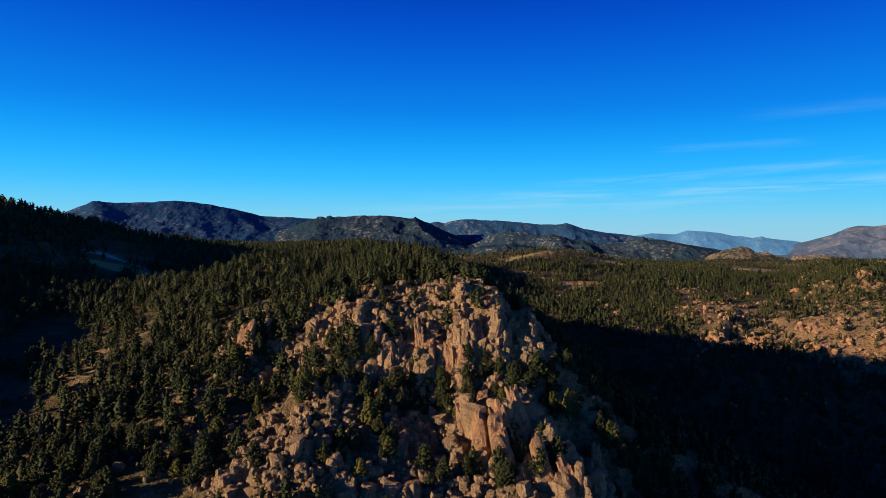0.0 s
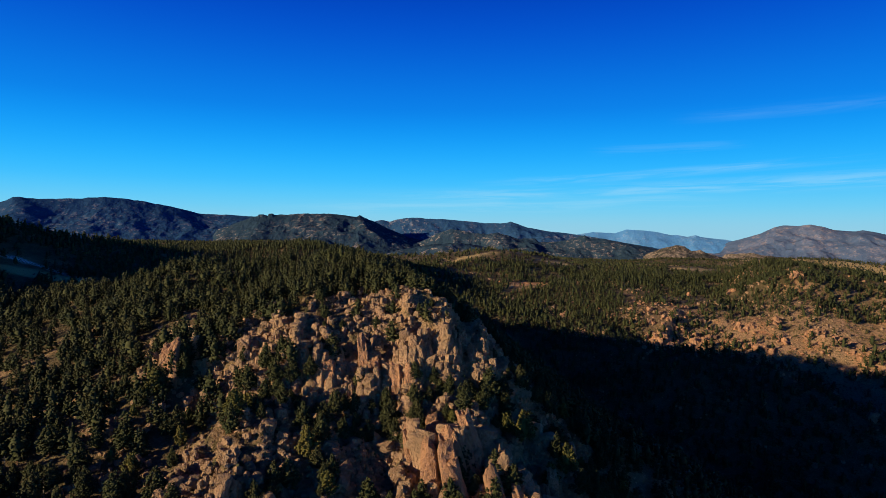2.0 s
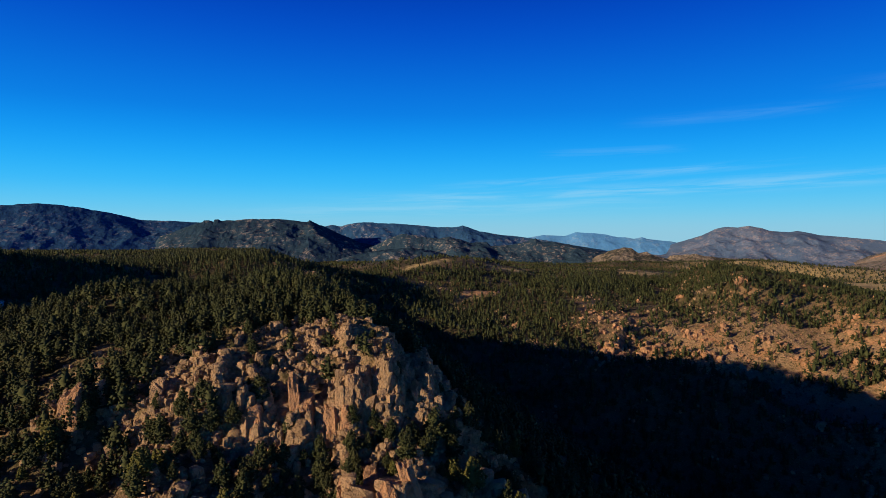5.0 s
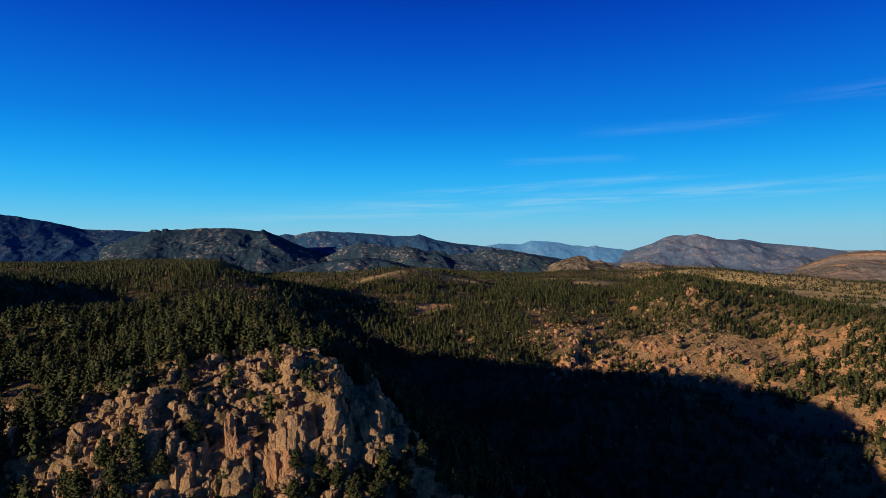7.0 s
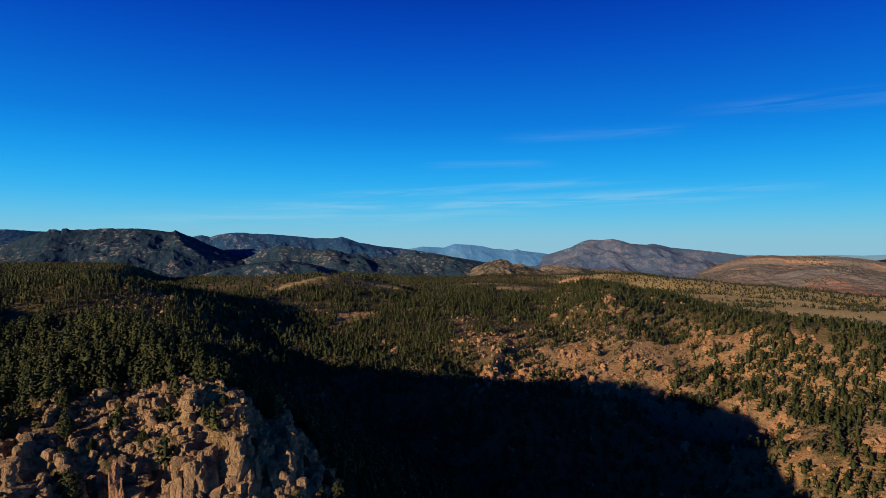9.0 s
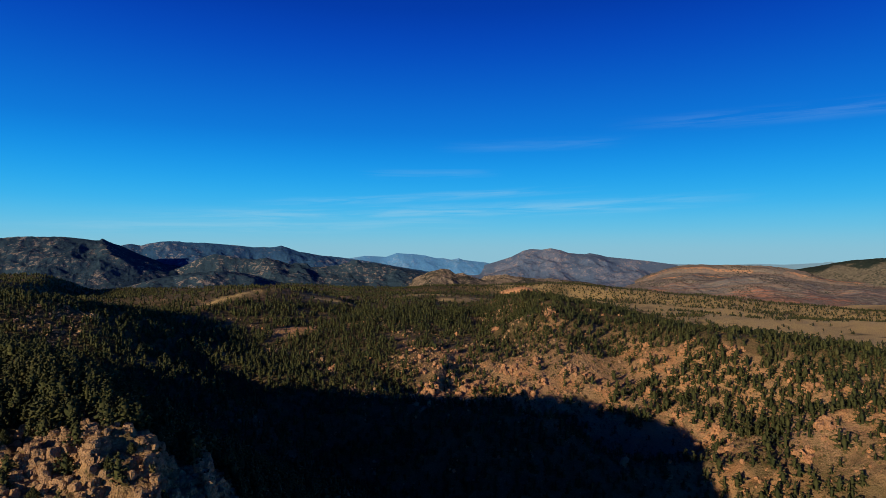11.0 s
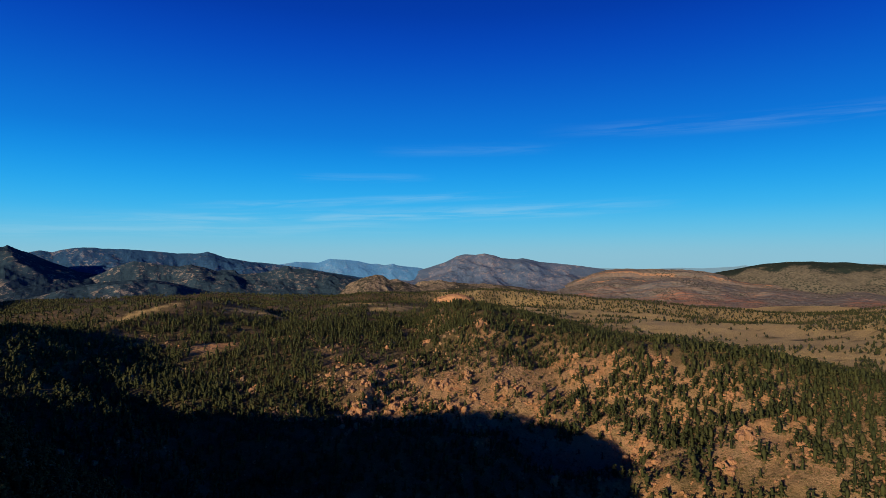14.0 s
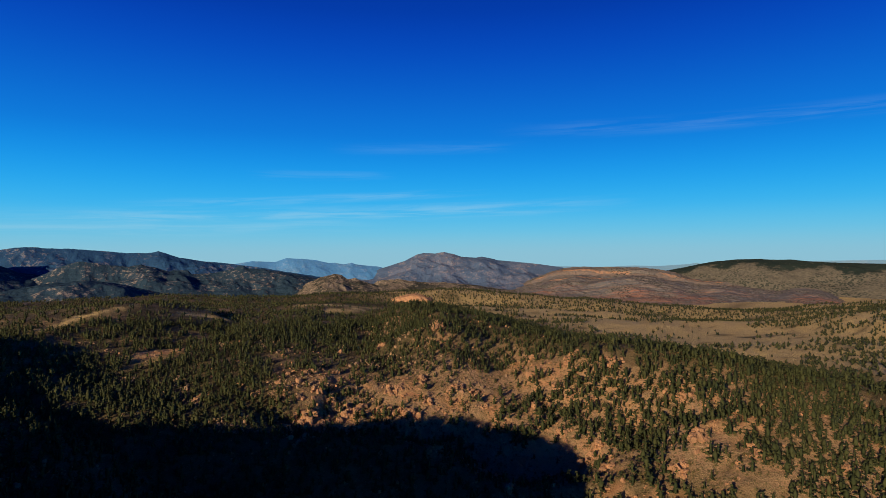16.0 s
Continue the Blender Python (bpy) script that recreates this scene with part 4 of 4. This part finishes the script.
OUTCROPS = [(x, y, 7, 4, 20, 5.5, 10) for x, y in (  # x, y, half length, half width, heading, block size, number of blocks
    (375, 612), (430, 589), (448, 574), (478, 517), (436, 743), (388, 765), (521, 564), (515, 501), (635, 347), (525, 257), (176, 659), (196, 672), (46, 711), (245, 655))]
OUTCROPS += [
    (275, 598, 18, 9, 4, 8, 56), (318, 603, 15, 7, -6, 7.5, 40), (350, 590, 15, 5, -30, 6.5, 22), (369, 576, 9, 4, -30, 6, 14), (497, 708, 11, 6, 60, 8, 22), (512, 722, 8, 5, 30, 7, 14),
    (570, 492, 16, 8, 70, 7, 26), (486, 349, 16, 8, 30, 6.5, 26), (555, 401, 13, 6, 30, 6, 18), (449, 338, 10, 6, 20, 6, 14), (496, 305, 10, 6, 20, 6, 14),
]
for _ in range(400):
    ox, oy = rng.uniform(260, 640), rng.uniform(300, 720)
    if len(OUTCROPS) < 66 and rng.uniform() < 0.7 * float(hill_rock_share(np.array([ox]), np.array([oy]))[0]):
        OUTCROPS.append((ox, oy, rng.uniform(5, 12), rng.uniform(3, 6), rng.uniform(-40, 60), rng.uniform(3.5, 6.5), int(rng.integers(7, 15))))
red_shared = [mesh_of("boulder", v, f, [RED_GRANITE]) for v, f in COLUMN_FORMS[:8] + ROCK_FORMS[:4]]
for ox, oy, a, b_, turn, big, count in OUTCROPS:
    c, s = math.cos(radians(turn)), math.sin(radians(turn))
    u, t = rng.normal(0, 0.5, count) * a, rng.normal(0, 0.5, count) * b_
    px, py = ox + u * c - t * s, oy + u * s + t * c
    size = big * rng.uniform(0.35, 1.05, (count, 1)) * rng.uniform(0.75, 1.2, (count, 3)) * np.array([1.0, 1.0, 1.15])
    outcrop = tagged(new("rock_outcrop"), "weathered orange granite outcrop among pines", "rock", "outcrops on the far hill")
    pz = ground_height(px, py) + size[:, 2] * 0.06
    for k in range(count):
        ob = part("boulder", red_shared[int(rng.integers(0, len(red_shared)))], outcrop)
        ob.matrix_basis = pose(px[k], py[k], pz[k], rng.uniform(-12, 12), rng.uniform(-12, 12), rng.uniform(0, 360)) @ Matrix.Diagonal((*size[k], 1))
def granite_dome(x, y, wide, deep_, tall):
    """A bare whaleback of pink granite far off among the woods."""
    v, f = rock_form(77, 14, 12)
    way = v / np.linalg.norm(v, axis=1, keepdims=True)
    v = 0.5 * way * (1 + 0.07 * np.sin(5 * way[:, :1] + 1) + 0.05 * np.sin(9 * way[:, 1:2]) + 0.03 * np.sin(23 * way[:, :1] + 11 * way[:, 2:]))
    z = float(ground_height(np.array([x * 1.0]), np.array([y * 1.0]))[0])
    ob = tagged(new("granite_dome", mesh_of("granite_dome", v, f, [RED_GRANITE])), "bare pink granite dome among distant pines", "rock")
    ob.matrix_basis = pose(x, y, z, 0, 0, -30) @ Matrix.Diagonal((wide, deep_, tall * 2, 1))


granite_dome(1074, 1630, 125, 70, 24)
sx, sy = scatter(rng, 120, 700, 260, 900, 22000, lambda x, y: (0.5 * hill_rock_share(x, y) + 0.08) * step(0.05, 0.3, fractal(x, y, 30, 3, 79) + 0.2))
ss = rng.gamma(1.6, 0.7, len(sx))[:, None] * rng.uniform(0.7, 1.3, (len(sx), 3)) + 0.6
v, f = joined(SMALL_FORMS, rng, np.stack([sx, sy, ground_height(sx, sy) + ss[:, 2] * 0.15], -1), ss, 0.4)
tagged(new("hillside_boulders", mesh_of("hillside_boulders", v, f, [RED_GRANITE])), "scattered orange boulders on the hillside", "rocks", kind="stuff")


# ---------------------------------------------------------------- pines
def tuft_form(rng):
    """A small uneven tuft of needles: four faces round four points."""
    v = np.array([(1, 0, -0.45), (-0.5, 0.87, -0.35), (-0.5, -0.87, -0.4), (0, 0, 0.9)], float)
    return v * rng.uniform(0.7, 1.35, (4, 1)) + rng.normal(0, 0.12, (4, 3)), np.array([(0, 1, 3), (1, 2, 3), (2, 0, 3), (1, 0, 2)])


def crown_form(seed, boughs, each, width, low, blunt, tuft, core=5):
    """A pine's crown, 1 m high from the ground: a dark inner mass and boughs that each carry a few tufts, with gaps between."""
    rng = np.random.default_rng(seed)
    lop = rng.uniform(0, 2 * np.pi)

    def reach(t):
        shape = (1 - t ** blunt) ** 0.75
        return width * shape * min(1, 0.6 + 2.2 * t) * (0.9 + 0.16 * math.sin(9 * t + lop))

    vs, fs = [], []
    rings = (0.03, 0.35, 0.7) if core > 4 else (0.03, 0.5)
    for t in rings:
        for j in range(core):
            a = 2 * np.pi * j / core + 2 * t
            r = 0.6 * reach(t) * rng.uniform(0.7, 1.15)
            vs.append((r * math.cos(a), r * math.sin(a), low + t * (0.95 - low)))
    vs.append((0, 0, 0.94))
    for i in range(len(rings) - 1):
        for j in range(core):
            a, b = i * core + j, i * core + (j + 1) % core
            fs += [(a, b, b + core), (a, b + core, a + core)]
    for j in range(core):
        fs.append(((len(rings) - 1) * core + j, (len(rings) - 1) * core + (j + 1) % core, len(rings) * core))
    vs, fs, n = [np.array(vs)], [np.array(fs)], len(vs)
    for i in range(boughs):
        t = 1 - (1 - (i + 0.5) / boughs) ** 0.75
        a = i * 2.39996 + rng.uniform(-0.5, 0.5)
        out = reach(t) * rng.uniform(0.72, 1.12) * (1 + 0.18 * math.cos(a - lop))
        for k in range(each):
            v, f = tuft_form(rng)
            size = tuft * (1.1 - 0.4 * t) * rng.uniform(0.7, 1.3)
            r, b = out * (1 - 0.28 * rng.uniform(0, 1) * (k > 0)), a + rng.normal(0, 0.26) * (k > 0)
            up = rng.normal(0, 0.03) * (k > 0)
            vs.append((v * np.array([size, size, size * 0.7])) @ turned(rng, 1, 0.6)[0].T + np.array([r * math.cos(b), r * math.sin(b), low + (0.97 - low) * t + up]))
            fs.append(f + n)
            n += 4
    return np.concatenate(vs), np.concatenate(fs)


def trunk_form(sides, radius, top, seed=0):
    """A tapered trunk with a slight bend and a few limbs."""
    rng = np.random.default_rng(seed)
    bend = rng.uniform(-0.015, 0.015, 2)
    rings = [(-0.06, 1.25), (0.02, 1.0), (0.3, 0.78), (0.6, 0.5), (top, 0.12)] if sides > 3 else [(-0.08, 1.0), (0.5, 0.7)]
    vs, fs = [], []
    for z, k in rings:
        for j in range(sides):
            a = 2 * np.pi * j / sides
            vs.append((radius * k * math.cos(a) + bend[0] * math.sin(3 * z), radius * k * math.sin(a) + bend[1] * math.sin(4 * z), z))
    for i in range(len(rings) - 1):
        for j in range(sides):
            a, b = i * sides + j, i * sides + (j + 1) % sides
            fs += [(a, b, b + sides), (a, b + sides, a + sides)]
    if sides > 4:
        for k in range(7):
            z, a = 0.22 + 0.09 * k, k * 2.4
            n, out, r = len(vs), 0.16 * (1.1 - z), radius * 0.22
            end = (out * math.cos(a), out * math.sin(a), z + 0.05)
            vs += [(0, 0, z - r), (r * math.sin(a), -r * math.cos(a), z + r), (-r * math.sin(a), r * math.cos(a), z + r), end]
            fs += [(n, n + 1, n + 3), (n + 1, n + 2, n + 3), (n + 2, n, n + 3)]
    return np.array(vs), np.array(fs)


NEAR_CROWNS = [crown_form(200 + k, 52, 8, 0.27 + 0.03 * (k % 3), 0.13 + 0.03 * (k % 2), (1.5, 2.2, 1.2, 2.6, 1.8, 2.0)[k], 0.044) for k in range(6)]
MID_CROWNS = [crown_form(230 + k, 24, 3, 0.26 + 0.03 * (k % 3), 0.10, (1.3, 2.0, 2.6)[k % 3], 0.070, 4) for k in range(8)]
FAR_CROWNS = [crown_form(260 + k, 7, 1, 0.24 + 0.03 * (k % 3), 0.05, (1.2, 1.9, 2.5)[k % 3], 0.125, 4) for k in range(8)]
DOT_CROWNS = [crown_form(290 + k, 1, 1, 0.40, 0.03, 2.0, 0.25, 3) for k in range(5)]


def stony(x, y):
    """Patches of boulders among the woods across the valley."""
    return step(0.16, 0.34, fractal(x, y, 46, 3, 79)) * step(500, 600, y + 0.25 * x) * step(1000, 900, y) * step(-120, -40, x)


def woods_chance(x, y):
    """How thick the pines stand, 0 to 1."""
    n, fine = fractal(x, y, 95, 3, 301), fractal(x, y, 24, 3, 311)
    away, _, side = along(x, y, OPPOSITE)
    face = step(15, 70, away) * (side > 0) * step(330, 410, x - 0.4 * (y - 560)) * step(650, 590, y)
    right = face * step(445, 500, x) * step(565, 500, y) * step(30, 55, np.hypot(x - 478, y - 345))
    lean = 0.16 - 0.46 * face + 0.8 * right + 0.15 * step(120, 40, x) * step(420, 480, y)
    d = 0.08 + 0.90 * step(-0.06, 0.04, n + 0.75 * fine + lean)
    top = step(70, 20, away) * step(400, 470, y) * step(480, 540, x)
    d = np.maximum(d, 0.85 * top * step(-0.25, 0.0, fine + 0.1))
    deep, _, _ = along(x, y, VALLEY)
    # pines added along the valley line to keep its shade dark
    d = np.maximum(d, 0.6 * step(170, 90, deep))
    d = np.maximum(d, 0.85 * step(0, -60, x) * step(560, 640, y) * step(-0.35, -0.1, fine))
    park = open_plain(x, y)
    band = step(0.0, 0.08, fractal(x * 0.45, y, 120, 3, 321)) + 0.025
    fold, _, _ = along(x, y, WOOD_RIDGE)
    band = np.maximum(band, 0.95 * step(520, 400, fold + 120 * fine))
    d = d * (1 - park) + park * 0.9 * band
    crag = crag_share(x, y)
    ledge = step(203, 208, y) * step(223, 216, y) * step(-40, -28, x) * step(34, 24, x)
    ledge = np.maximum(ledge, np.maximum(step(13, 7, np.hypot(x + 43, 0.6 * (y - 222))), step(10, 6, np.hypot(x + 24, 0.7 * (y - 186)))))
    d = d * (1 - crag) + crag * (0.05 + 0.05 * step(232, 250, y) + 0.45 * step(0.1, 0.3, fractal(x, y, 20, 2, 331)) * step(236, 226, y) + 0.9 * ledge)
    d = d * (1 - 0.6 * step(-130, -105, x) * step(-20, -40, x) * step(235, 215, y))
    crest, _, _ = along(x, y, NOSE)
    d = np.maximum(d, 0.95 * step(20, 10, crest) * step(268, 280, y))
    flank = step(56, 66, x) * step(200, 150, x) * step(420, 330, y)
    return np.clip(np.maximum(d, 0.75 * flank) * (1 - 0.95 * clearing(x, y)) * (1 - 0.55 * stony(x, y)), 0, 1)


def thinned(x, y, gap):
    """Keep one place in each cell of that width, so that no two stand in one spot."""
    cell = np.stack([np.floor(x / gap), np.floor(y / gap)], -1).astype(int)
    _, first = np.unique(cell, axis=0, return_index=True)
    first.sort()
    return x[first], y[first]


def plant(seed, x0, x1, y0, y1, gap, chance):
    rng = np.random.default_rng(seed)
    count = int((x1 - x0) * (y1 - y0) / gap ** 2 * 2.2)
    return thinned(*scatter(rng, x0, x1, y0, y1, count, chance), gap)


def seen_wedge(x, y):
    """The part of the country that lies open to the valley, not behind the crests."""
    a = np.degrees(np.arctan2(x - 20, y - 50))
    return (a > -62) & (a < 80)


def wood_stuff(name, label, x, y, height, crowns, seed, mat, width=1.0):
    rng = np.random.default_rng(seed)
    n = len(x)
    z = ground_height(x, y)
    size = np.stack([height * width * rng.uniform(0.85, 1.2, n), height * width * rng.uniform(0.85, 1.2, n), height], -1)
    v, f = joined(crowns, rng, np.stack([x, y, z], -1), size, 0.04)
    thing = tagged(new(name, mesh_of(name, v, f, [mat], smooth=True)), label, "woods", kind="stuff")
    if len(crowns[0][0]) < 60:  # the crowns of far pines reach down to the ground
        return thing
    tv, tf = joined([trunk_form(4 if len(crowns[0][0]) > 150 else 3, 0.02, 0.85)], rng, np.stack([x, y, z], -1), size, 0.02)
    tagged(part("trunks", mesh_of("trunks", tv, tf, [BARK]), thing), kind="stuff")
    return thing


# the nearest pines, one by one
nx, ny = plant(401, -135, 85, 160, 330, 4.4, lambda x, y: np.maximum(woods_chance(x, y) * 0.68, 0.42 * step(-55, -90, x) * step(170, 235, y + 0.5 * (-60 - x)) * (1 - crag_share(x, y)) * step(-0.12, 0.08, fractal(x, y * 1.6, 30, 3, 345) + 0.002 * (y - 215))))
near = np.argsort(np.hypot(nx - 10, ny - 60) + np.random.default_rng(5).uniform(0, 60, len(nx)))
chosen, others = near[:290], near[290:]
trng = np.random.default_rng(409)
patterns = []
for k, (v, f) in enumerate(NEAR_CROWNS):
    tree = tagged(new("pine_tree"), "dark green ponderosa pine rooted among granite blocks", "tree", "pines on the crag")
    part("crown", mesh_of("crown", v, f, [LIT_NEEDLES if k == 5 else NEEDLES], smooth=True), tree)
    tv, tf = trunk_form(6, 0.022, 0.9, k)
    part("trunk", mesh_of("trunk", tv, tf, [BARK]), tree, "reddish brown bark")
    patterns.append(tree)
for j, i in enumerate(chosen):
    k = int(trng.integers(0, 5)) if j % 14 else 5
    tall = 4.5 + 6.5 * trng.uniform(0, 1) if ny[i] < 240 or crag_share(nx[i], ny[i]) < 0.5 else trng.uniform(2.2, 6.0)
    m = pose(nx[i], ny[i], float(ground_height(nx[i:i + 1], ny[i:i + 1])[0]), trng.uniform(-3, 3), trng.uniform(-3, 3), trng.uniform(0, 360))
    tree = patterns[k] if j < 6 and k == j else copy_thing(patterns[k], m)
    tree.matrix_basis = m @ Matrix.Diagonal((tall * trng.uniform(1.05, 1.45), tall * trng.uniform(1.05, 1.45), tall, 1))
for x, y, tall in ((44, 207, 11.5), (57, 202, 11.0), (50, 196, 9.0)):
    m = pose(x, y, float(ground_height(np.array([x * 1.0]), np.array([y * 1.0]))[0]) - 0.5)
    tree = copy_thing(patterns[5], m)
    tree.matrix_basis = m @ Matrix.Diagonal((tall * 1.1, tall * 1.1, tall, 1))
    tagged(tree, "lone pine on the brow of the crag, coloured yellow-green as sunlit")
for k, tree in enumerate(patterns):
    if tree.matrix_basis.translation.length < 0.01:
        x, y = np.array([-20.0 + 14 * k]), np.array([300.0])
        tree.matrix_basis = pose(x[0], y[0], float(ground_height(x, y)[0])) @ Matrix.Diagonal((9, 9, 8, 1))
wood_stuff("crag_woods", "thick pine woods on the slopes beside the crag", nx[others], ny[others], np.random.default_rng(2).uniform(6, 11, len(others)), MID_CROWNS, 411, NEEDLES, 1.2)

inner = lambda x, y: (x > -135) & (x < 85) & (y > 160) & (y < 330)
mx, my = plant(421, -300, 110, 150, 425, 6.2, lambda x, y: np.maximum(woods_chance(x, y), 0.5 * step(-20, -70, x) * step(-0.25, 0.0, fractal(x, y, 26, 2, 349))) * ~inner(x, y) * seen_wedge(x, y) * (1 - meadow_share(x, y)))
wood_stuff("hill_woods", "dense dark pine woods over the rounded hill", mx, my, 5 + 5.5 * np.random.default_rng(3).uniform(0, 1, len(mx)) ** 1.2, MID_CROWNS, 423, NEEDLES, 1.3)

close = lambda x, y: (x > -300) & (x < 110) & (y < 425)
fx, fy = plant(431, -560, 760, 230, 1050, 6.1, lambda x, y: woods_chance(x, y) * (0.7 + 0.3 * step(-0.2, 0.15, fractal(x, y, 17, 2, 351))) * ~close(x, y) * seen_wedge(x, y))
wood_stuff("valley_woods", "pine woods over the hills across the valley", fx, fy, (4.4 + 6.2 * np.random.default_rng(4).uniform(0, 1, len(fx)) ** 1.3) * (1 + 0.2 * (fx > 380) * (fy < 560)), FAR_CROWNS, 433, NEEDLES, 1.4)

dx, dy = plant(441, -1500, 2200, 250, 2300, 12.5, lambda x, y: woods_chance(x, y) * 0.8 * ((y > 1050) | (x > 760)) * seen_wedge(x, y))
wood_stuff("far_woods", "distant pine woods and tree bands on the parkland", dx, dy, np.random.default_rng(6).uniform(5, 9.5, len(dx)), DOT_CROWNS, 443, NEEDLES, 1.4)

# boulders in the stony patches of the woods
srng = np.random.default_rng(19)
sx, sy = scatter(srng, -120, 620, 480, 1000, 26000, lambda x, y: stony(x, y) * step(560, 380, x + 0.3 * (600 - y)))
ss = (srng.gamma(1.5, 0.6, len(sx))[:, None] + 0.7) * srng.uniform(0.7, 1.3, (len(sx), 3))
v, f = joined(SMALL_FORMS, srng, np.stack([sx, sy, ground_height(sx, sy) + ss[:, 2] * 0.15], -1), ss, 0.4)
tagged(new("valley_boulders", mesh_of("valley_boulders", v, f, [GRANITE])), "pale granite boulders in gaps of the pine woods", "rocks", kind="stuff")

# low scrub on the stony slopes
bxs, bys = plant(451, -130, 700, 165, 760, 4.2, lambda x, y: 0.42 * (hill_rock_share(x, y) + 0.8 * crag_share(x, y) + 0.7 * step(300, 360, x) * step(640, 600, y) + 0.12) * step(-0.1, 0.2, fractal(x, y, 18, 2, 461)))
brng = np.random.default_rng(8)
bh = brng.uniform(0.7, 2.2, len(bxs)) ** 1.15
v, f = joined([crown_form(500 + k, 5, 1, 0.5, 0.05, 2.0, 0.36, 4) for k in range(4)], brng, np.stack([bxs, bys, ground_height(bxs, bys)], -1), np.stack([bh, bh, bh], -1), 0.1)
tagged(new("scrub", mesh_of("scrub", v, f, [SCRUB])), "low dry shrubs on stony ground", "shrubs", kind="stuff")


def dead_snag(x, y, tall, lean, seed):
    """A standing dead pine: a bare bleached trunk with broken limbs."""
    rng = np.random.default_rng(seed)
    z = float(ground_height(np.array([x]), np.array([y]))[0])
    thing = tagged(new("dead_tree"), "bare grey dead pine trunk standing among live pines", "tree", "dead trees on the crag")
    thing.matrix_basis = pose(x, y, z - 0.3, lean, 0.5 * lean, rng.uniform(0, 360))
    v, f = trunk_form(7, 0.03, 0.98, seed)
    part("trunk", mesh_of("trunk", v * tall, f, [DEAD_WOOD]), thing)
    for k in range(5):
        h, a, out = tall * rng.uniform(0.35, 0.9), rng.uniform(0, 2 * math.pi), rng.uniform(0.5, 1.3)
        start, end = np.array([0, 0, h]), np.array([out * math.cos(a), out * math.sin(a), h + rng.uniform(-0.2, 0.5)])
        side = 0.05 * np.array([-math.sin(a), math.cos(a), 0])
        up = np.array([0, 0, 0.05])
        part("limb", mesh_of("limb", np.array([start + side, start - side, start + up, end]), np.array([(0, 1, 3), (1, 2, 3), (2, 0, 3), (0, 2, 1)]), [DEAD_WOOD]), thing)


for x, y, tall, lean in ((-80, 228, 8.0, 2), (-95, 190, 5.0, -4), (-113, 203, 6.0, 3), (-64, 208, 4.5, 8), (-27, 203, 4.0, -9)):
    dead_snag(x, y, tall, lean, int(abs(x)))


def rust_shrub(x, y, tall, seed):
    z = float(ground_height(np.array([x]), np.array([y]))[0])
    thing = tagged(new("oak_shrub"), "rust-brown leafy oak shrub on the crag ledge", "shrub", "shrubs on the ledge")
    thing.matrix_basis = pose(x, y, z - 0.2, 0, 0, 40 * seed)
    v, f = crown_form(600 + seed, 40, 3, 0.52, 0.08, 2.2, 0.13)
    part("foliage", mesh_of("foliage", v * tall, f, [RUST_LEAVES]), thing)
    v, f = trunk_form(5, 0.03, 0.7, seed)
    part("stem", mesh_of("stem", v * tall, f, [BARK]), thing)


for k, (x, y, tall) in enumerate(((-10, 219, 3.6), (-14, 215, 2.8), (-5, 212, 3.0), (14, 213, 2.6), (-38, 228, 2.2), (-24, 200, 2.4))):
    rust_shrub(x, y, tall, k)
